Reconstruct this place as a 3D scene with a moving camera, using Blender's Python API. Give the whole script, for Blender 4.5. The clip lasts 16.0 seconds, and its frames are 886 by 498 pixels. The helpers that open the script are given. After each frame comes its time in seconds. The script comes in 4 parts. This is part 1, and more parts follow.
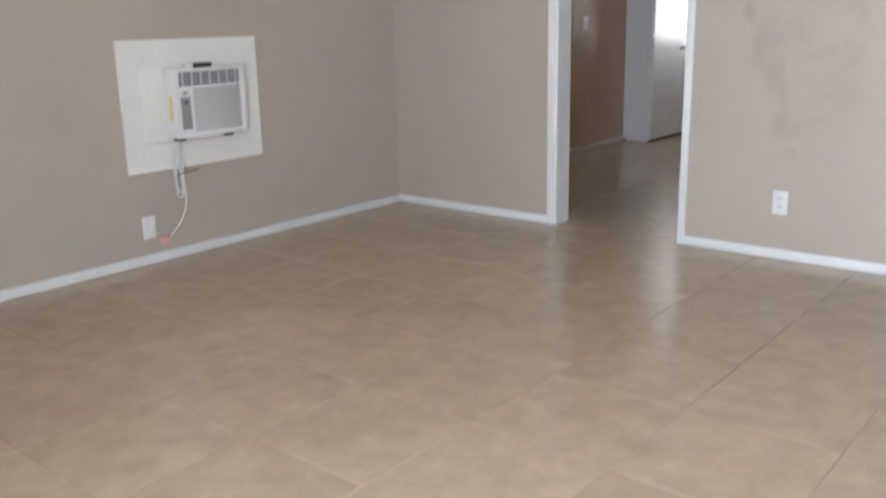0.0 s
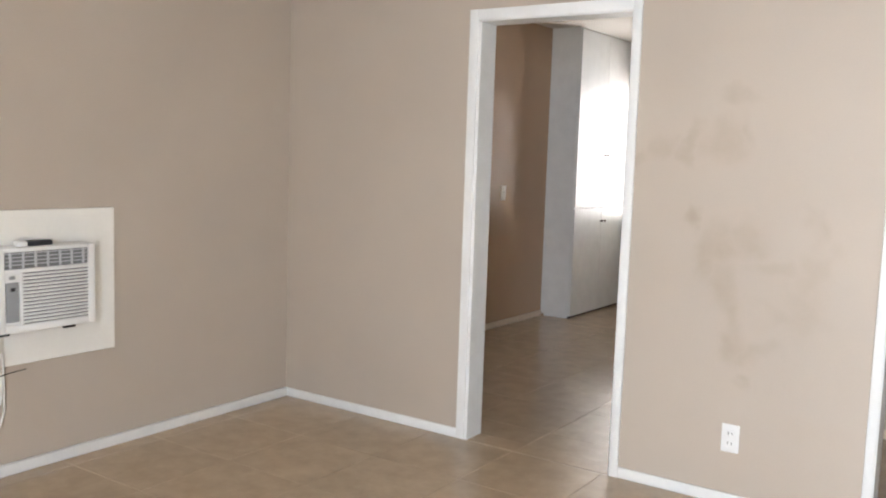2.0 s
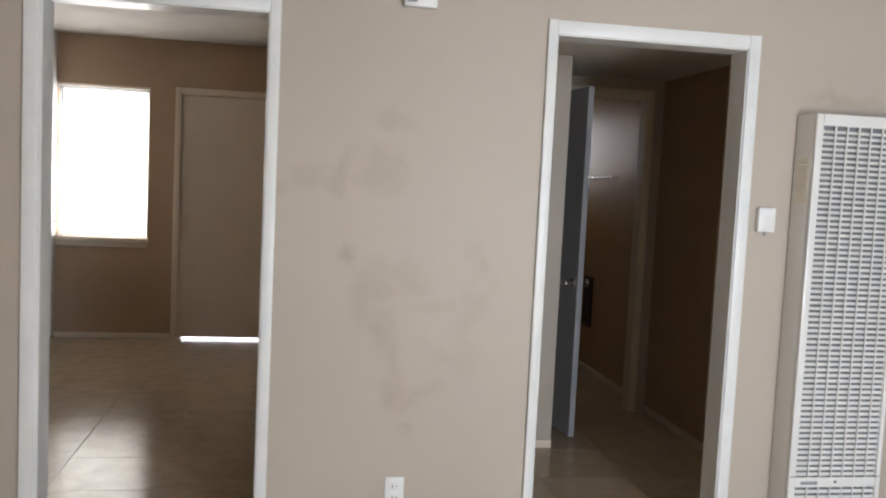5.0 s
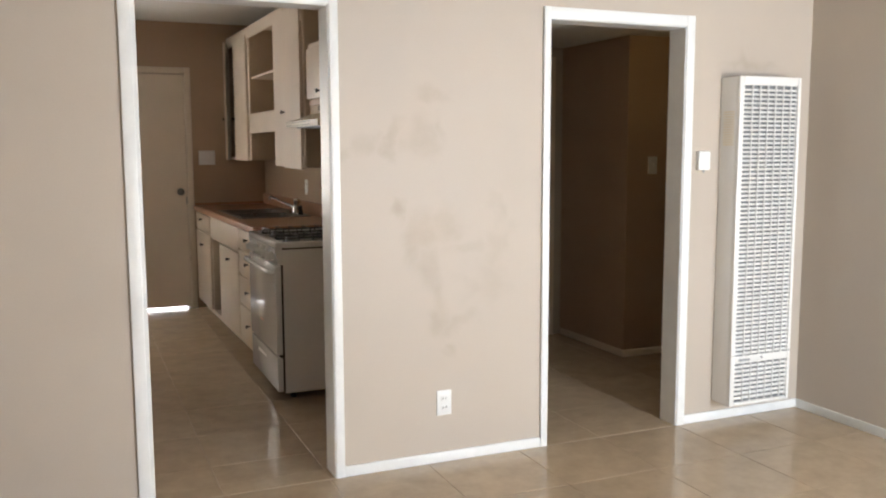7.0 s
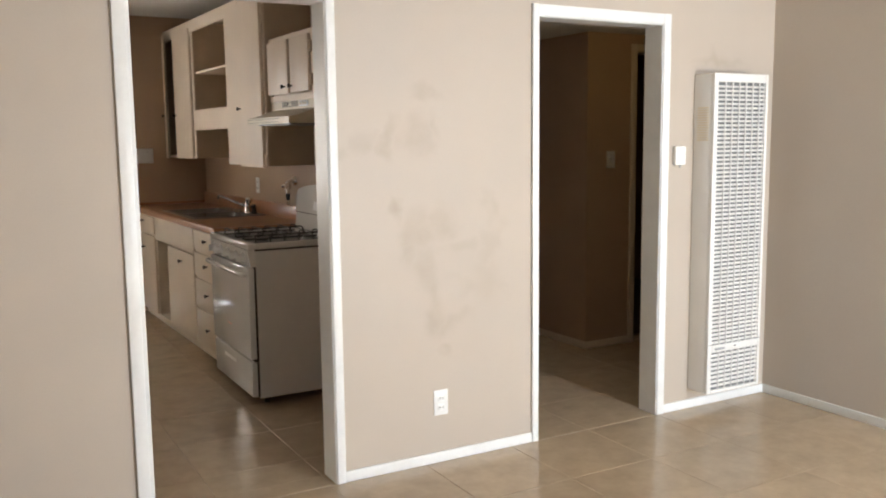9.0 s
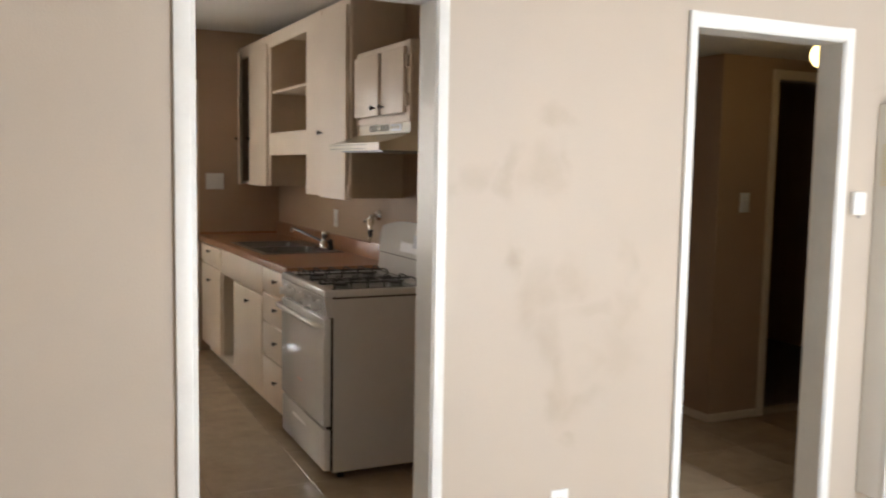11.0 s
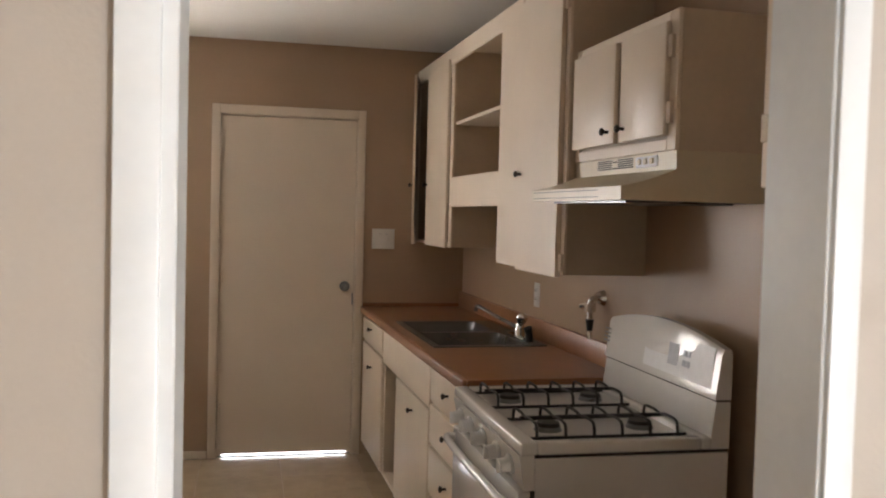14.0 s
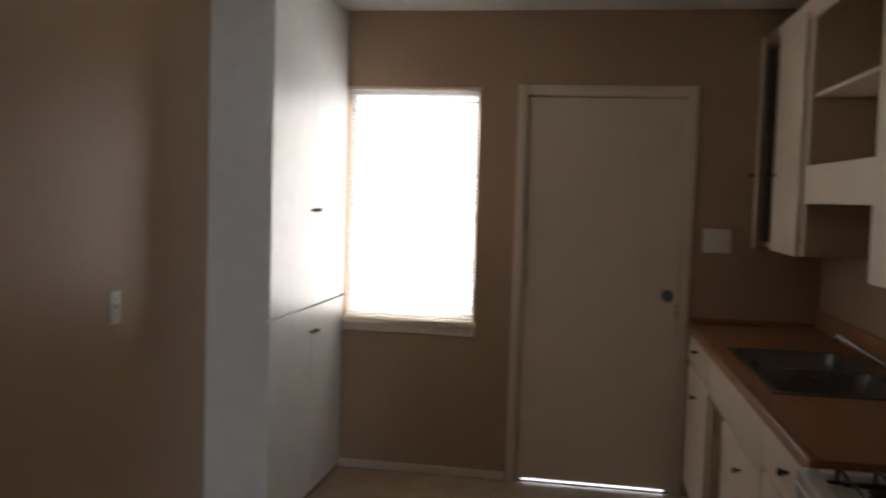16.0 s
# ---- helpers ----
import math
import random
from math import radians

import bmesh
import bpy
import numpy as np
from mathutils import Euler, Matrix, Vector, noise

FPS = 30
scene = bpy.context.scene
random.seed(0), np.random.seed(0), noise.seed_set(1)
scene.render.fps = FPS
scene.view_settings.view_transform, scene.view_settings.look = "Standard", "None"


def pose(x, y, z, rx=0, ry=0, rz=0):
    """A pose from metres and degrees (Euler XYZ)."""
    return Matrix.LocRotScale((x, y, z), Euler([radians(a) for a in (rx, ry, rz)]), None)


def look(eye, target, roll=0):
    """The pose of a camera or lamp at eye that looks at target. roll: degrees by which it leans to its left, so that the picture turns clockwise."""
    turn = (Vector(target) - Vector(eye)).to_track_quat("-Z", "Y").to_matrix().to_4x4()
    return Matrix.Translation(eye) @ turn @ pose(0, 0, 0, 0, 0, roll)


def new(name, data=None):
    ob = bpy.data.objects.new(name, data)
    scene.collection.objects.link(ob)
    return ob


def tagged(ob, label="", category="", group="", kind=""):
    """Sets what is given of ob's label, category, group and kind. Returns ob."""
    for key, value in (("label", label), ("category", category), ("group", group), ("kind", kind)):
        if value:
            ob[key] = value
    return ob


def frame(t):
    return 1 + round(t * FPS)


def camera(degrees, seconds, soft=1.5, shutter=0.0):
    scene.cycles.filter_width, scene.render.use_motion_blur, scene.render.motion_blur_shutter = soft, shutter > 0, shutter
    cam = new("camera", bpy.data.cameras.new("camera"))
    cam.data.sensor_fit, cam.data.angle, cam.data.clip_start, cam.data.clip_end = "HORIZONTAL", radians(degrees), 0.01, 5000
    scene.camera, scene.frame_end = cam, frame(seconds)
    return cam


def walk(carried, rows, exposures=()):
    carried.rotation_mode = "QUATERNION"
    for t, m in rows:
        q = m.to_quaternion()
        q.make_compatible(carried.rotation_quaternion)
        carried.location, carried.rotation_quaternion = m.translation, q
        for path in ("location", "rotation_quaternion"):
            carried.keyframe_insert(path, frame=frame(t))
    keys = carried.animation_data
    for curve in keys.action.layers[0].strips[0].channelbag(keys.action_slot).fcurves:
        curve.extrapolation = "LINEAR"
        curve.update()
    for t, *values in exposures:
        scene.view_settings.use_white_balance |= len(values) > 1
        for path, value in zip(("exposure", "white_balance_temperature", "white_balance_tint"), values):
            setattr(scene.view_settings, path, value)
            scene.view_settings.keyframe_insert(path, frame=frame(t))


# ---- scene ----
cam = camera(53.8, 16.0, 2.0, 0.4)
PATH = [
    (0, (2.748, -4.184, 1.168), (1.504, -2.704, 0.657), -1.3),
    (0.5, (2.69, -4.098, 1.215), (1.513, -2.516, 0.881), -0.8),
    (1, (2.557, -3.932, 1.321), (1.481, -2.274, 1.014), -0.4),
    (1.5, (2.443, -3.751, 1.355), (1.354, -2.093, 1.103), 0.8),
    (2, (2.308, -3.517, 1.37), (1.188, -1.873, 1.161), 1.9),
    (2.5, (2.1, -3.293, 1.379), (1.219, -1.509, 1.178), 0.4),
    (3, (1.913, -3.147, 1.352), (1.414, -1.217, 1.193), 2.7),
    (5.5, (0.64, -3.202, 1.455), (1.033, -1.248, 1.284), 1.5),
    (6, (0.313, -3.401, 1.436), (0.769, -1.471, 1.182), 1.0),
    (6.5, (0.059, -3.516, 1.414), (0.7, -1.629, 1.243), 1.0),
    (7, (-0.161, -3.547, 1.429), (0.618, -1.719, 1.196), -0.2),
    (7.5, (-0.376, -3.593, 1.447), (0.474, -1.799, 1.208), -0.1),
    (8, (-0.503, -3.578, 1.444), (0.34, -1.78, 1.21), -0.1),
    (8.2, (-0.512, -3.529, 1.451), (0.37, -1.75, 1.211), -0.7),
    (10.3, (-0.49, -2.936, 1.455), (0.546, -1.242, 1.217), 0.3),
    (10.5, (-0.46, -2.83, 1.449), (0.544, -1.109, 1.278), 1.1),
    (11, (-0.329, -2.563, 1.47), (0.518, -0.761, 1.286), 1.0),
    (11.5, (-0.233, -2.268, 1.463), (0.488, -0.407, 1.33), 0.3),
    (12, (-0.137, -1.97, 1.473), (0.562, -0.104, 1.307), 1.7),
    (12.5, (-0.012, -1.697, 1.484), (0.402, 0.255, 1.339), 1.2),
    (13, (0.069, -1.455, 1.466), (0.463, 0.5, 1.319), 0.9),
    (13.5, (0.121, -1.166, 1.506), (0.585, 0.778, 1.424), 0.7),
    (14, (0.167, -0.924, 1.496), (0.597, 1.027, 1.418), 1.5),
    (14.5, (0.231, -0.676, 1.517), (0.612, 1.285, 1.439), 1.7),
    (15, (0.256, -0.454, 1.535), (0.597, 1.516, 1.493), 0.6),
    (15.5, (0.289, -0.294, 1.533), (0.366, 1.701, 1.426), -0.4),
    (16, (0.37, -0.194, 1.536), (0.022, 1.771, 1.409), 1.8),
]
EXPOSURES = [(0, -0.27, 5650, 10), (0.5, 0.04, 6000, 11), (1.0, 0.06, 6250, 11), (1.5, 0.06, 6200, 11), (2.5, 0.0, 6100, 11), (3, -0.06, 6100, 11), (4.5, -0.4, 6100, 10), (5.5, -0.64, 6150, 10), (6.0, -0.2, 6200, 10), (6.5, -0.14, 6250, 10), (7, 0.1, 6300, 10), (8, 0.15, 6400, 10), (10.5, 0.2, 6400, 10), (12.5, 0.26, 6300, 10), (13.5, 0.2, 6050, 10), (14.0, 0.24, 6400, 12), (14.5, 0.05, 6450, 12), (15, -0.22, 6350, 12), (15.5, -0.97, 6300, 12), (16, -1.22, 6300, 12)]
walk(cam, [(t, look(eye, target, roll)) for t, eye, target, roll in PATH], EXPOSURES)

FRONT_W = 222.0
KITCHEN_W = 35.0
BATH_W = 3.0
DAY_GLOW = 9.0
LAMP_AT = (3.27, 0.65, 2.15)

# ---- light ----
world = bpy.data.worlds.new("world")
scene.world = world
world.use_nodes = True
wn = world.node_tree
sky = wn.nodes.new("ShaderNodeTexSky")
sky.sky_type = "NISHITA"
sky.sun_disc = False
sky.sun_elevation = radians(63)
sky.sun_rotation = radians(161)
wn.links.new(sky.outputs[0], wn.nodes["Background"].inputs[0])
wn.nodes["Background"].inputs[1].default_value = 0.12

sun = new("sun", bpy.data.lights.new("sun", "SUN"))
sun.data.energy = 5.0
sun.data.angle = radians(0.5)
sun.data.color = (1.0, 0.94, 0.85)
sun.matrix_world = look((0.35, -1.0, 2.1), (0, 0, 0))


def window_light(name, m, w, h, watts, colour):
    lamp = new(name, bpy.data.lights.new(name, "AREA"))
    lamp.data.shape = "RECTANGLE"
    lamp.data.size, lamp.data.size_y = w, h
    lamp.data.energy, lamp.data.color = watts, colour
    lamp.matrix_world = m
    return lamp


# sky and ground light through front door, added unseen front window, kitchen and bathroom windows
window_light("front_door_daylight", look((2.75, -4.95, 1.25), (4.2, 0, 0.1)), 0.88, 1.6, FRONT_W * 0.80, (0.74, 0.86, 1.0))
window_light("front_door_ground_light", look((2.75, -4.95, 0.45), (3.9, 0, 2.6)), 0.88, 0.8, FRONT_W * 0.3, (1.0, 0.84, 0.57))
window_light("unseen_window_fill", look((0.5, -5.04, 1.58), (0.9, 0, 1.3)), 0.8, 0.86, FRONT_W * 0.03, (1.0, 0.93, 0.84))
window_light("kitchen_window_daylight", look((-0.626, 4.505, 1.43), (-0.626, 0, 1.43)), 0.74, 1.16, KITCHEN_W, (1.0, 0.905, 0.80))
window_light("bath_window_daylight", look((3.06, 4.86, 1.8), (3.0, 2.5, 1.0)), 0.22, 0.55, BATH_W, (1.0, 0.92, 0.82))


# ---- materials ----
def material(name, colour, rough=0.5, metal=0.0, vary=0.08, scale=6.0, fine=180.0, bump=0.05, coat=0.0, rough_vary=0.1, stretch=(1, 1, 1), per_object=0.0, spec=0.5):
    """A surface with colour variation at two scales, uneven gloss and a fine relief."""
    m = bpy.data.materials.new(name)
    m.use_nodes = True
    nt = m.node_tree
    N, L = nt.nodes, nt.links
    b = N["Principled BSDF"]
    tc = N.new("ShaderNodeTexCoord")
    mp = N.new("ShaderNodeMapping")
    mp.inputs["Scale"].default_value = stretch
    L.new(tc.outputs["Object"], mp.inputs[0])
    if per_object:
        own = N.new("ShaderNodeObjectInfo")
        far = N.new("ShaderNodeVectorMath")
        far.operation = "SCALE"
        far.inputs[0].default_value = (37.0, 53.0, 11.0)
        L.new(own.outputs["Random"], far.inputs["Scale"])
        L.new(far.outputs[0], mp.inputs["Location"])
    big = N.new("ShaderNodeTexNoise")
    big.inputs["Scale"].default_value = scale
    big.inputs["Detail"].default_value = 5
    small = N.new("ShaderNodeTexNoise")
    small.inputs["Scale"].default_value = fine
    small.inputs["Detail"].default_value = 2
    L.new(mp.outputs[0], big.inputs["Vector"])
    L.new(mp.outputs[0], small.inputs["Vector"])
    add = N.new("ShaderNodeMath")
    add.operation = "MULTIPLY_ADD"
    add.inputs[1].default_value = 0.35
    L.new(small.outputs[0], add.inputs[0])
    L.new(big.outputs[0], add.inputs[2])
    ramp = N.new("ShaderNodeMapRange")
    ramp.inputs["From Min"].default_value, ramp.inputs["From Max"].default_value = 0.4, 0.95
    ramp.inputs["To Min"].default_value, ramp.inputs["To Max"].default_value = 1 - vary, 1 + vary
    L.new(add.outputs[0], ramp.inputs["Value"])
    last = ramp.outputs[0]
    if per_object:
        info = N.new("ShaderNodeObjectInfo")
        mr = N.new("ShaderNodeMapRange")
        mr.inputs["To Min"].default_value, mr.inputs["To Max"].default_value = 1 - per_object, 1 + per_object
        L.new(info.outputs["Random"], mr.inputs["Value"])
        mul = N.new("ShaderNodeMath")
        mul.operation = "MULTIPLY"
        L.new(last, mul.inputs[0])
        L.new(mr.outputs[0], mul.inputs[1])
        last = mul.outputs[0]
    mix = N.new("ShaderNodeVectorMath")
    mix.operation = "SCALE"
    mix.inputs[0].default_value = colour
    L.new(last, mix.inputs["Scale"])
    L.new(mix.outputs[0], b.inputs["Base Color"])
    rr = N.new("ShaderNodeMapRange")
    rr.inputs["To Min"].default_value, rr.inputs["To Max"].default_value = max(0.02, rough - rough_vary), min(1, rough + rough_vary)
    L.new(big.outputs[0], rr.inputs["Value"])
    L.new(rr.outputs[0], b.inputs["Roughness"])
    b.inputs["Metallic"].default_value = metal
    b.inputs["Coat Weight"].default_value = coat
    b.inputs["Specular IOR Level"].default_value = spec
    if bump:
        bp = N.new("ShaderNodeBump")
        bp.inputs["Strength"].default_value = bump
        bp.inputs["Distance"].default_value = 0.004
        L.new(small.outputs[0], bp.inputs["Height"])
        L.new(bp.outputs[0], b.inputs["Normal"])
    return m


def add_stains(m, spots, dark, rim=1.0):
    """Darkens the paint in blotchy marks: spots of x, z and half-width, half-height on a wall that faces y."""
    nt = m.node_tree
    N, L = nt.nodes, nt.links
    b = N["Principled BSDF"]
    src = b.inputs["Base Color"].links[0].from_socket
    tc = N.new("ShaderNodeTexCoord")
    warp = N.new("ShaderNodeTexNoise")
    warp.inputs["Scale"].default_value = 6
    warp.inputs["Detail"].default_value = 2.5
    L.new(tc.outputs["Object"], warp.inputs["Vector"])
    shift = N.new("ShaderNodeVectorMath")
    shift.operation = "MULTIPLY_ADD"
    shift.inputs[1].default_value = (0.26, 0.0, 0.26)
    L.new(warp.outputs["Color"], shift.inputs[0])
    L.new(tc.outputs["Object"], shift.inputs[2])
    total = None
    for x, z, rx, rz, amount in spots:
        sub = N.new("ShaderNodeVectorMath")
        sub.operation = "SUBTRACT"
        sub.inputs[1].default_value = (x + 0.13, 0, z + 0.13)
        L.new(shift.outputs[0], sub.inputs[0])
        sc = N.new("ShaderNodeVectorMath")
        sc.operation = "MULTIPLY"
        sc.inputs[1].default_value = (1 / rx, 0, 1 / rz)
        L.new(sub.outputs[0], sc.inputs[0])
        ln = N.new("ShaderNodeVectorMath")
        ln.operation = "LENGTH"
        L.new(sc.outputs[0], ln.inputs[0])
        mr = N.new("ShaderNodeMapRange")
        mr.interpolation_type = "SMOOTHSTEP"
        mr.inputs["From Min"].default_value, mr.inputs["From Max"].default_value = 1.15, 0.1
        mr.inputs["To Min"].default_value, mr.inputs["To Max"].default_value = 0.0, amount * 0.56
        L.new(ln.outputs["Value"], mr.inputs["Value"])
        if total is None:
            total = mr.outputs[0]
        else:
            mx = N.new("ShaderNodeMath")
            mx.operation = "MAXIMUM"
            L.new(total, mx.inputs[0])
            L.new(mr.outputs[0], mx.inputs[1])
            total = mx.outputs[0]
    grain = N.new("ShaderNodeTexNoise")
    grain.inputs["Scale"].default_value = 14
    grain.inputs["Detail"].default_value = 6
    L.new(tc.outputs["Object"], grain.inputs["Vector"])
    gr = N.new("ShaderNodeMapRange")
    gr.inputs["From Min"].default_value, gr.inputs["From Max"].default_value = 0.25, 0.6
    gr.inputs["To Min"].default_value = 0.5
    L.new(grain.outputs[0], gr.inputs["Value"])
    mul = N.new("ShaderNodeMath")
    mul.operation = "MULTIPLY"
    L.new(total, mul.inputs[0])
    L.new(gr.outputs[0], mul.inputs[1])
    mix = N.new("ShaderNodeMix")
    mix.data_type = "RGBA"
    L.new(mul.outputs[0], mix.inputs["Factor"])
    L.new(src, mix.inputs["A"])
    mix.inputs["B"].default_value = (*dark, 1)
    L.new(mix.outputs["Result"], b.inputs["Base Color"])


TAN = (0.472, 0.411, 0.347)
M_WALL = material("tan_paint", TAN, 0.5, vary=0.05, scale=1.7, fine=140, bump=0.10, rough_vary=0.08)
M_WALL_MARKED = material("tan_paint_marked", TAN, 0.5, vary=0.05, scale=1.7, fine=140, bump=0.10, rough_vary=0.08)
add_stains(M_WALL_MARKED, [(0.92, 1.42, 0.085, 0.05, 0.5), (1.03, 1.44, 0.075, 0.06, 0.5), (1.12, 1.47, 0.05, 0.10, 0.65), (1.12, 1.42, 0.05, 0.06, 0.6), (1.25, 1.46, 0.11, 0.11, 0.5), (1.33, 1.50, 0.05, 0.06, 0.45),
                           (1.30, 1.64, 0.075, 0.065, 0.55), (1.135, 1.19, 0.05, 0.075, 0.85), (1.24, 1.06, 0.12, 0.13, 0.62), (1.22, 0.98, 0.07, 0.10, 0.6), (1.36, 1.08, 0.12, 0.09, 0.5),
                           (1.30, 0.84, 0.085, 0.19, 0.62), (1.33, 0.68, 0.10, 0.10, 0.62), (1.42, 0.65, 0.12, 0.06, 0.5), (1.37, 0.53, 0.035, 0.06, 0.5), (1.62, 1.16, 0.06, 0.09, 0.45), (1.64, 0.97, 0.07, 0.15, 0.45),
                           (1.60, 0.80, 0.10, 0.12, 0.35), (1.47, 0.96, 0.14, 0.05, 0.42), (1.52, 0.78, 0.12, 0.05, 0.3), (3.05, 1.84, 0.24, 0.05, 0.6)], (0.31, 0.235, 0.165))
M_KWALL = material("kitchen_and_dim_hall_tan", (0.45, 0.32, 0.215), 0.37, vary=0.06, scale=2.0, fine=140, bump=0.12, rough_vary=0.02, spec=0.3)
M_BATH = material("bath_ochre_gloss_paint", (0.47, 0.30, 0.16), 0.36, vary=0.06, scale=2.0, fine=120, bump=0.06)
M_CEIL = material("ceiling_white", (0.72, 0.69, 0.64), 0.85, vary=0.04, scale=2, fine=90, bump=0.35)
M_TRIM = material("white_trim_paint", (0.79, 0.80, 0.80), 0.35, vary=0.05, scale=9, fine=60, bump=0.05)
M_DOOR = material("cream_door_paint", (0.76, 0.65, 0.53), 0.42, vary=0.04, scale=3, fine=90, bump=0.05)
# bathroom leaf: shade on its visible face is put into this grey
M_DOOR_SHADED = material("shaded_door_paint", (0.42, 0.43, 0.46), 0.4, vary=0.04, scale=3, fine=90, bump=0.04)
M_CAB = material("cream_cabinet_paint", (0.82, 0.70, 0.565), 0.38, vary=0.04, scale=4, fine=70, bump=0.05, rough_vary=0.02)
# darker tan than the fronts: inner panels, near side, lower shelf, hood carcass, hinges
M_CAB_TAN = material("darker_cabinet_tan", (0.64, 0.52, 0.39), 0.55, vary=0.08, scale=5, fine=70, bump=0.06)
M_TOP = material("orange_brown_laminate", (0.35, 0.158, 0.072), 0.34, vary=0.13, scale=9, fine=60, bump=0.0, rough_vary=0.02)
M_TILE = material("beige_mottled_tile", (0.445, 0.34, 0.232), 0.18, vary=0.13, scale=9, fine=38, bump=0.0, per_object=0.03, rough_vary=0.03)
M_GROUT = material("brown_grout", (0.42, 0.335, 0.25), 0.9, vary=0.2, scale=9, fine=200, bump=0.3)
M_ENAMEL = material("white_enamel", (0.79, 0.78, 0.76), 0.15, vary=0.03, scale=5, fine=60, bump=0.0, coat=0.3, rough_vary=0.02)
M_ENAMEL_OLD = material("almond_enamel", (0.72, 0.63, 0.47), 0.34, vary=0.06, scale=6, fine=90, bump=0.02, rough_vary=0.02)
M_PLASTIC = material("white_plastic", (0.80, 0.80, 0.79), 0.35, vary=0.03, scale=12, fine=150, bump=0.02)
# grey fill for recesses and seam: the shade between louvres painted as colour
M_RECESS_SHADE = material("recess_shade_grey", (0.19, 0.195, 0.20), 0.5, vary=0.1, scale=8, fine=90, bump=0.0)
M_PLASTIC_GREY = material("grey_plastic", (0.30, 0.31, 0.32), 0.4, vary=0.08, scale=12, fine=150, bump=0.02)
M_PLATE = material("white_plywood_panel", (0.82, 0.81, 0.77), 0.4, vary=0.04, scale=4, fine=60, bump=0.06)
M_STEEL = material("brushed_steel", (0.18, 0.183, 0.19), 0.3, metal=1.0, vary=0.10, scale=8, fine=300, bump=0.03, stretch=(1, 8, 1))
M_CHROME = material("chrome", (0.75, 0.75, 0.74), 0.12, metal=1.0, vary=0.05, scale=20, fine=80, bump=0.0, rough_vary=0.06)
M_BRONZE = material("dark_bronze", (0.055, 0.042, 0.032), 0.35, metal=0.7, vary=0.2, scale=40, fine=200, bump=0.03)
M_IRON = material("black_iron", (0.022, 0.021, 0.02), 0.45, metal=0.2, vary=0.25, scale=30, fine=200, bump=0.1)
M_BLACK = material("black_plastic", (0.02, 0.02, 0.022), 0.4, vary=0.2, scale=30, fine=200, bump=0.02)
# near-black for slots and gaps, with their shade put into the colour
M_DARK = material("dark_gap", (0.03, 0.026, 0.022), 0.8, vary=0.2, scale=20, fine=200, bump=0.05)
M_YELLOW = material("yellow_sticker", (0.74, 0.62, 0.28), 0.5, vary=0.06, scale=30, fine=200, bump=0.0)
M_PINK = material("pink_plug", (0.72, 0.42, 0.36), 0.45, vary=0.05, scale=30, fine=200, bump=0.0)
M_VANE = material("grey_white_vane", (0.52, 0.53, 0.55), 0.45, vary=0.05, scale=12, fine=150, bump=0.02)
M_INK = material("grey_blue_print", (0.46, 0.49, 0.55), 0.4, vary=0.1, scale=60, fine=200, bump=0.0)
M_LABEL_GLARE = material("pale_label_and_glare", (0.80, 0.81, 0.83), 0.35, vary=0.04, scale=40, fine=200, bump=0.0)
M_CARPET = material("brown_bedroom_floor", (0.17, 0.13, 0.10), 0.9, vary=0.2, scale=30, fine=400, bump=0.4)
M_TUB = material("tub_enamel", (0.74, 0.70, 0.60), 0.2, vary=0.04, scale=6, fine=60, bump=0.0, coat=0.3)
M_SURROUND = material("tub_surround_panel", (0.60, 0.44, 0.24), 0.25, vary=0.06, scale=4, fine=90, bump=0.02)
M_STUCCO = material("outer_stucco", (0.55, 0.5, 0.42), 0.9, vary=0.12, scale=3, fine=120, bump=0.5)
M_CONCRETE = material("concrete_ground", (0.36, 0.34, 0.31), 0.9, vary=0.15, scale=1.2, fine=60, bump=0.4)
M_BLIND = material("white_vinyl_slat", (0.85, 0.85, 0.84), 0.5, vary=0.02, scale=20, fine=200, bump=0.0)


def glow(name, colour, strength):
    m = bpy.data.materials.new(name)
    m.use_nodes = True
    b = m.node_tree.nodes["Principled BSDF"]
    b.inputs["Base Color"].default_value = (*colour, 1)
    b.inputs["Emission Color"].default_value = (*colour, 1)
    b.inputs["Emission Strength"].default_value = strength
    return m


# vinyl slats let part of the light through
bn = M_BLIND.node_tree
tr = bn.nodes.new("ShaderNodeBsdfTranslucent")
tr.inputs["Color"].default_value = (0.9, 0.9, 0.88, 1)
ms = bn.nodes.new("ShaderNodeMixShader")
ms.inputs[0].default_value = 0.55
bn.links.new(bn.nodes["Principled BSDF"].outputs[0], ms.inputs[1])
bn.links.new(tr.outputs[0], ms.inputs[2])
bn.links.new(ms.outputs[0], bn.nodes["Material Output"].inputs[0])

M_LAMP = glow("lit_warm_glass", (1.0, 0.70, 0.27), 5.0)
M_DAY = glow("bright_outdoors", (0.95, 0.97, 1.0), DAY_GLOW)

M_GLASS = bpy.data.materials.new("window_glass")
M_GLASS.use_nodes = True
gb = M_GLASS.node_tree.nodes["Principled BSDF"]
gb.inputs["Transmission Weight"].default_value = 1.0
gb.inputs["Roughness"].default_value = 0.0
gb.inputs["IOR"].default_value = 1.01


# ---- building helpers ----
def box(bm, x0, x1, y0, y1, z0, z1, b=0.0, seg=1):
    m = Matrix.LocRotScale(((x0 + x1) / 2, (y0 + y1) / 2, (z0 + z1) / 2), None, (abs(x1 - x0), abs(y1 - y0), abs(z1 - z0)))
    made = bmesh.ops.create_cube(bm, size=1, matrix=m)["verts"]
    if b:
        edges = list({e for v in made for e in v.link_edges})
        bmesh.ops.bevel(bm, geom=edges, offset=b, segments=seg, affect="EDGES", profile=0.5)
    return bm


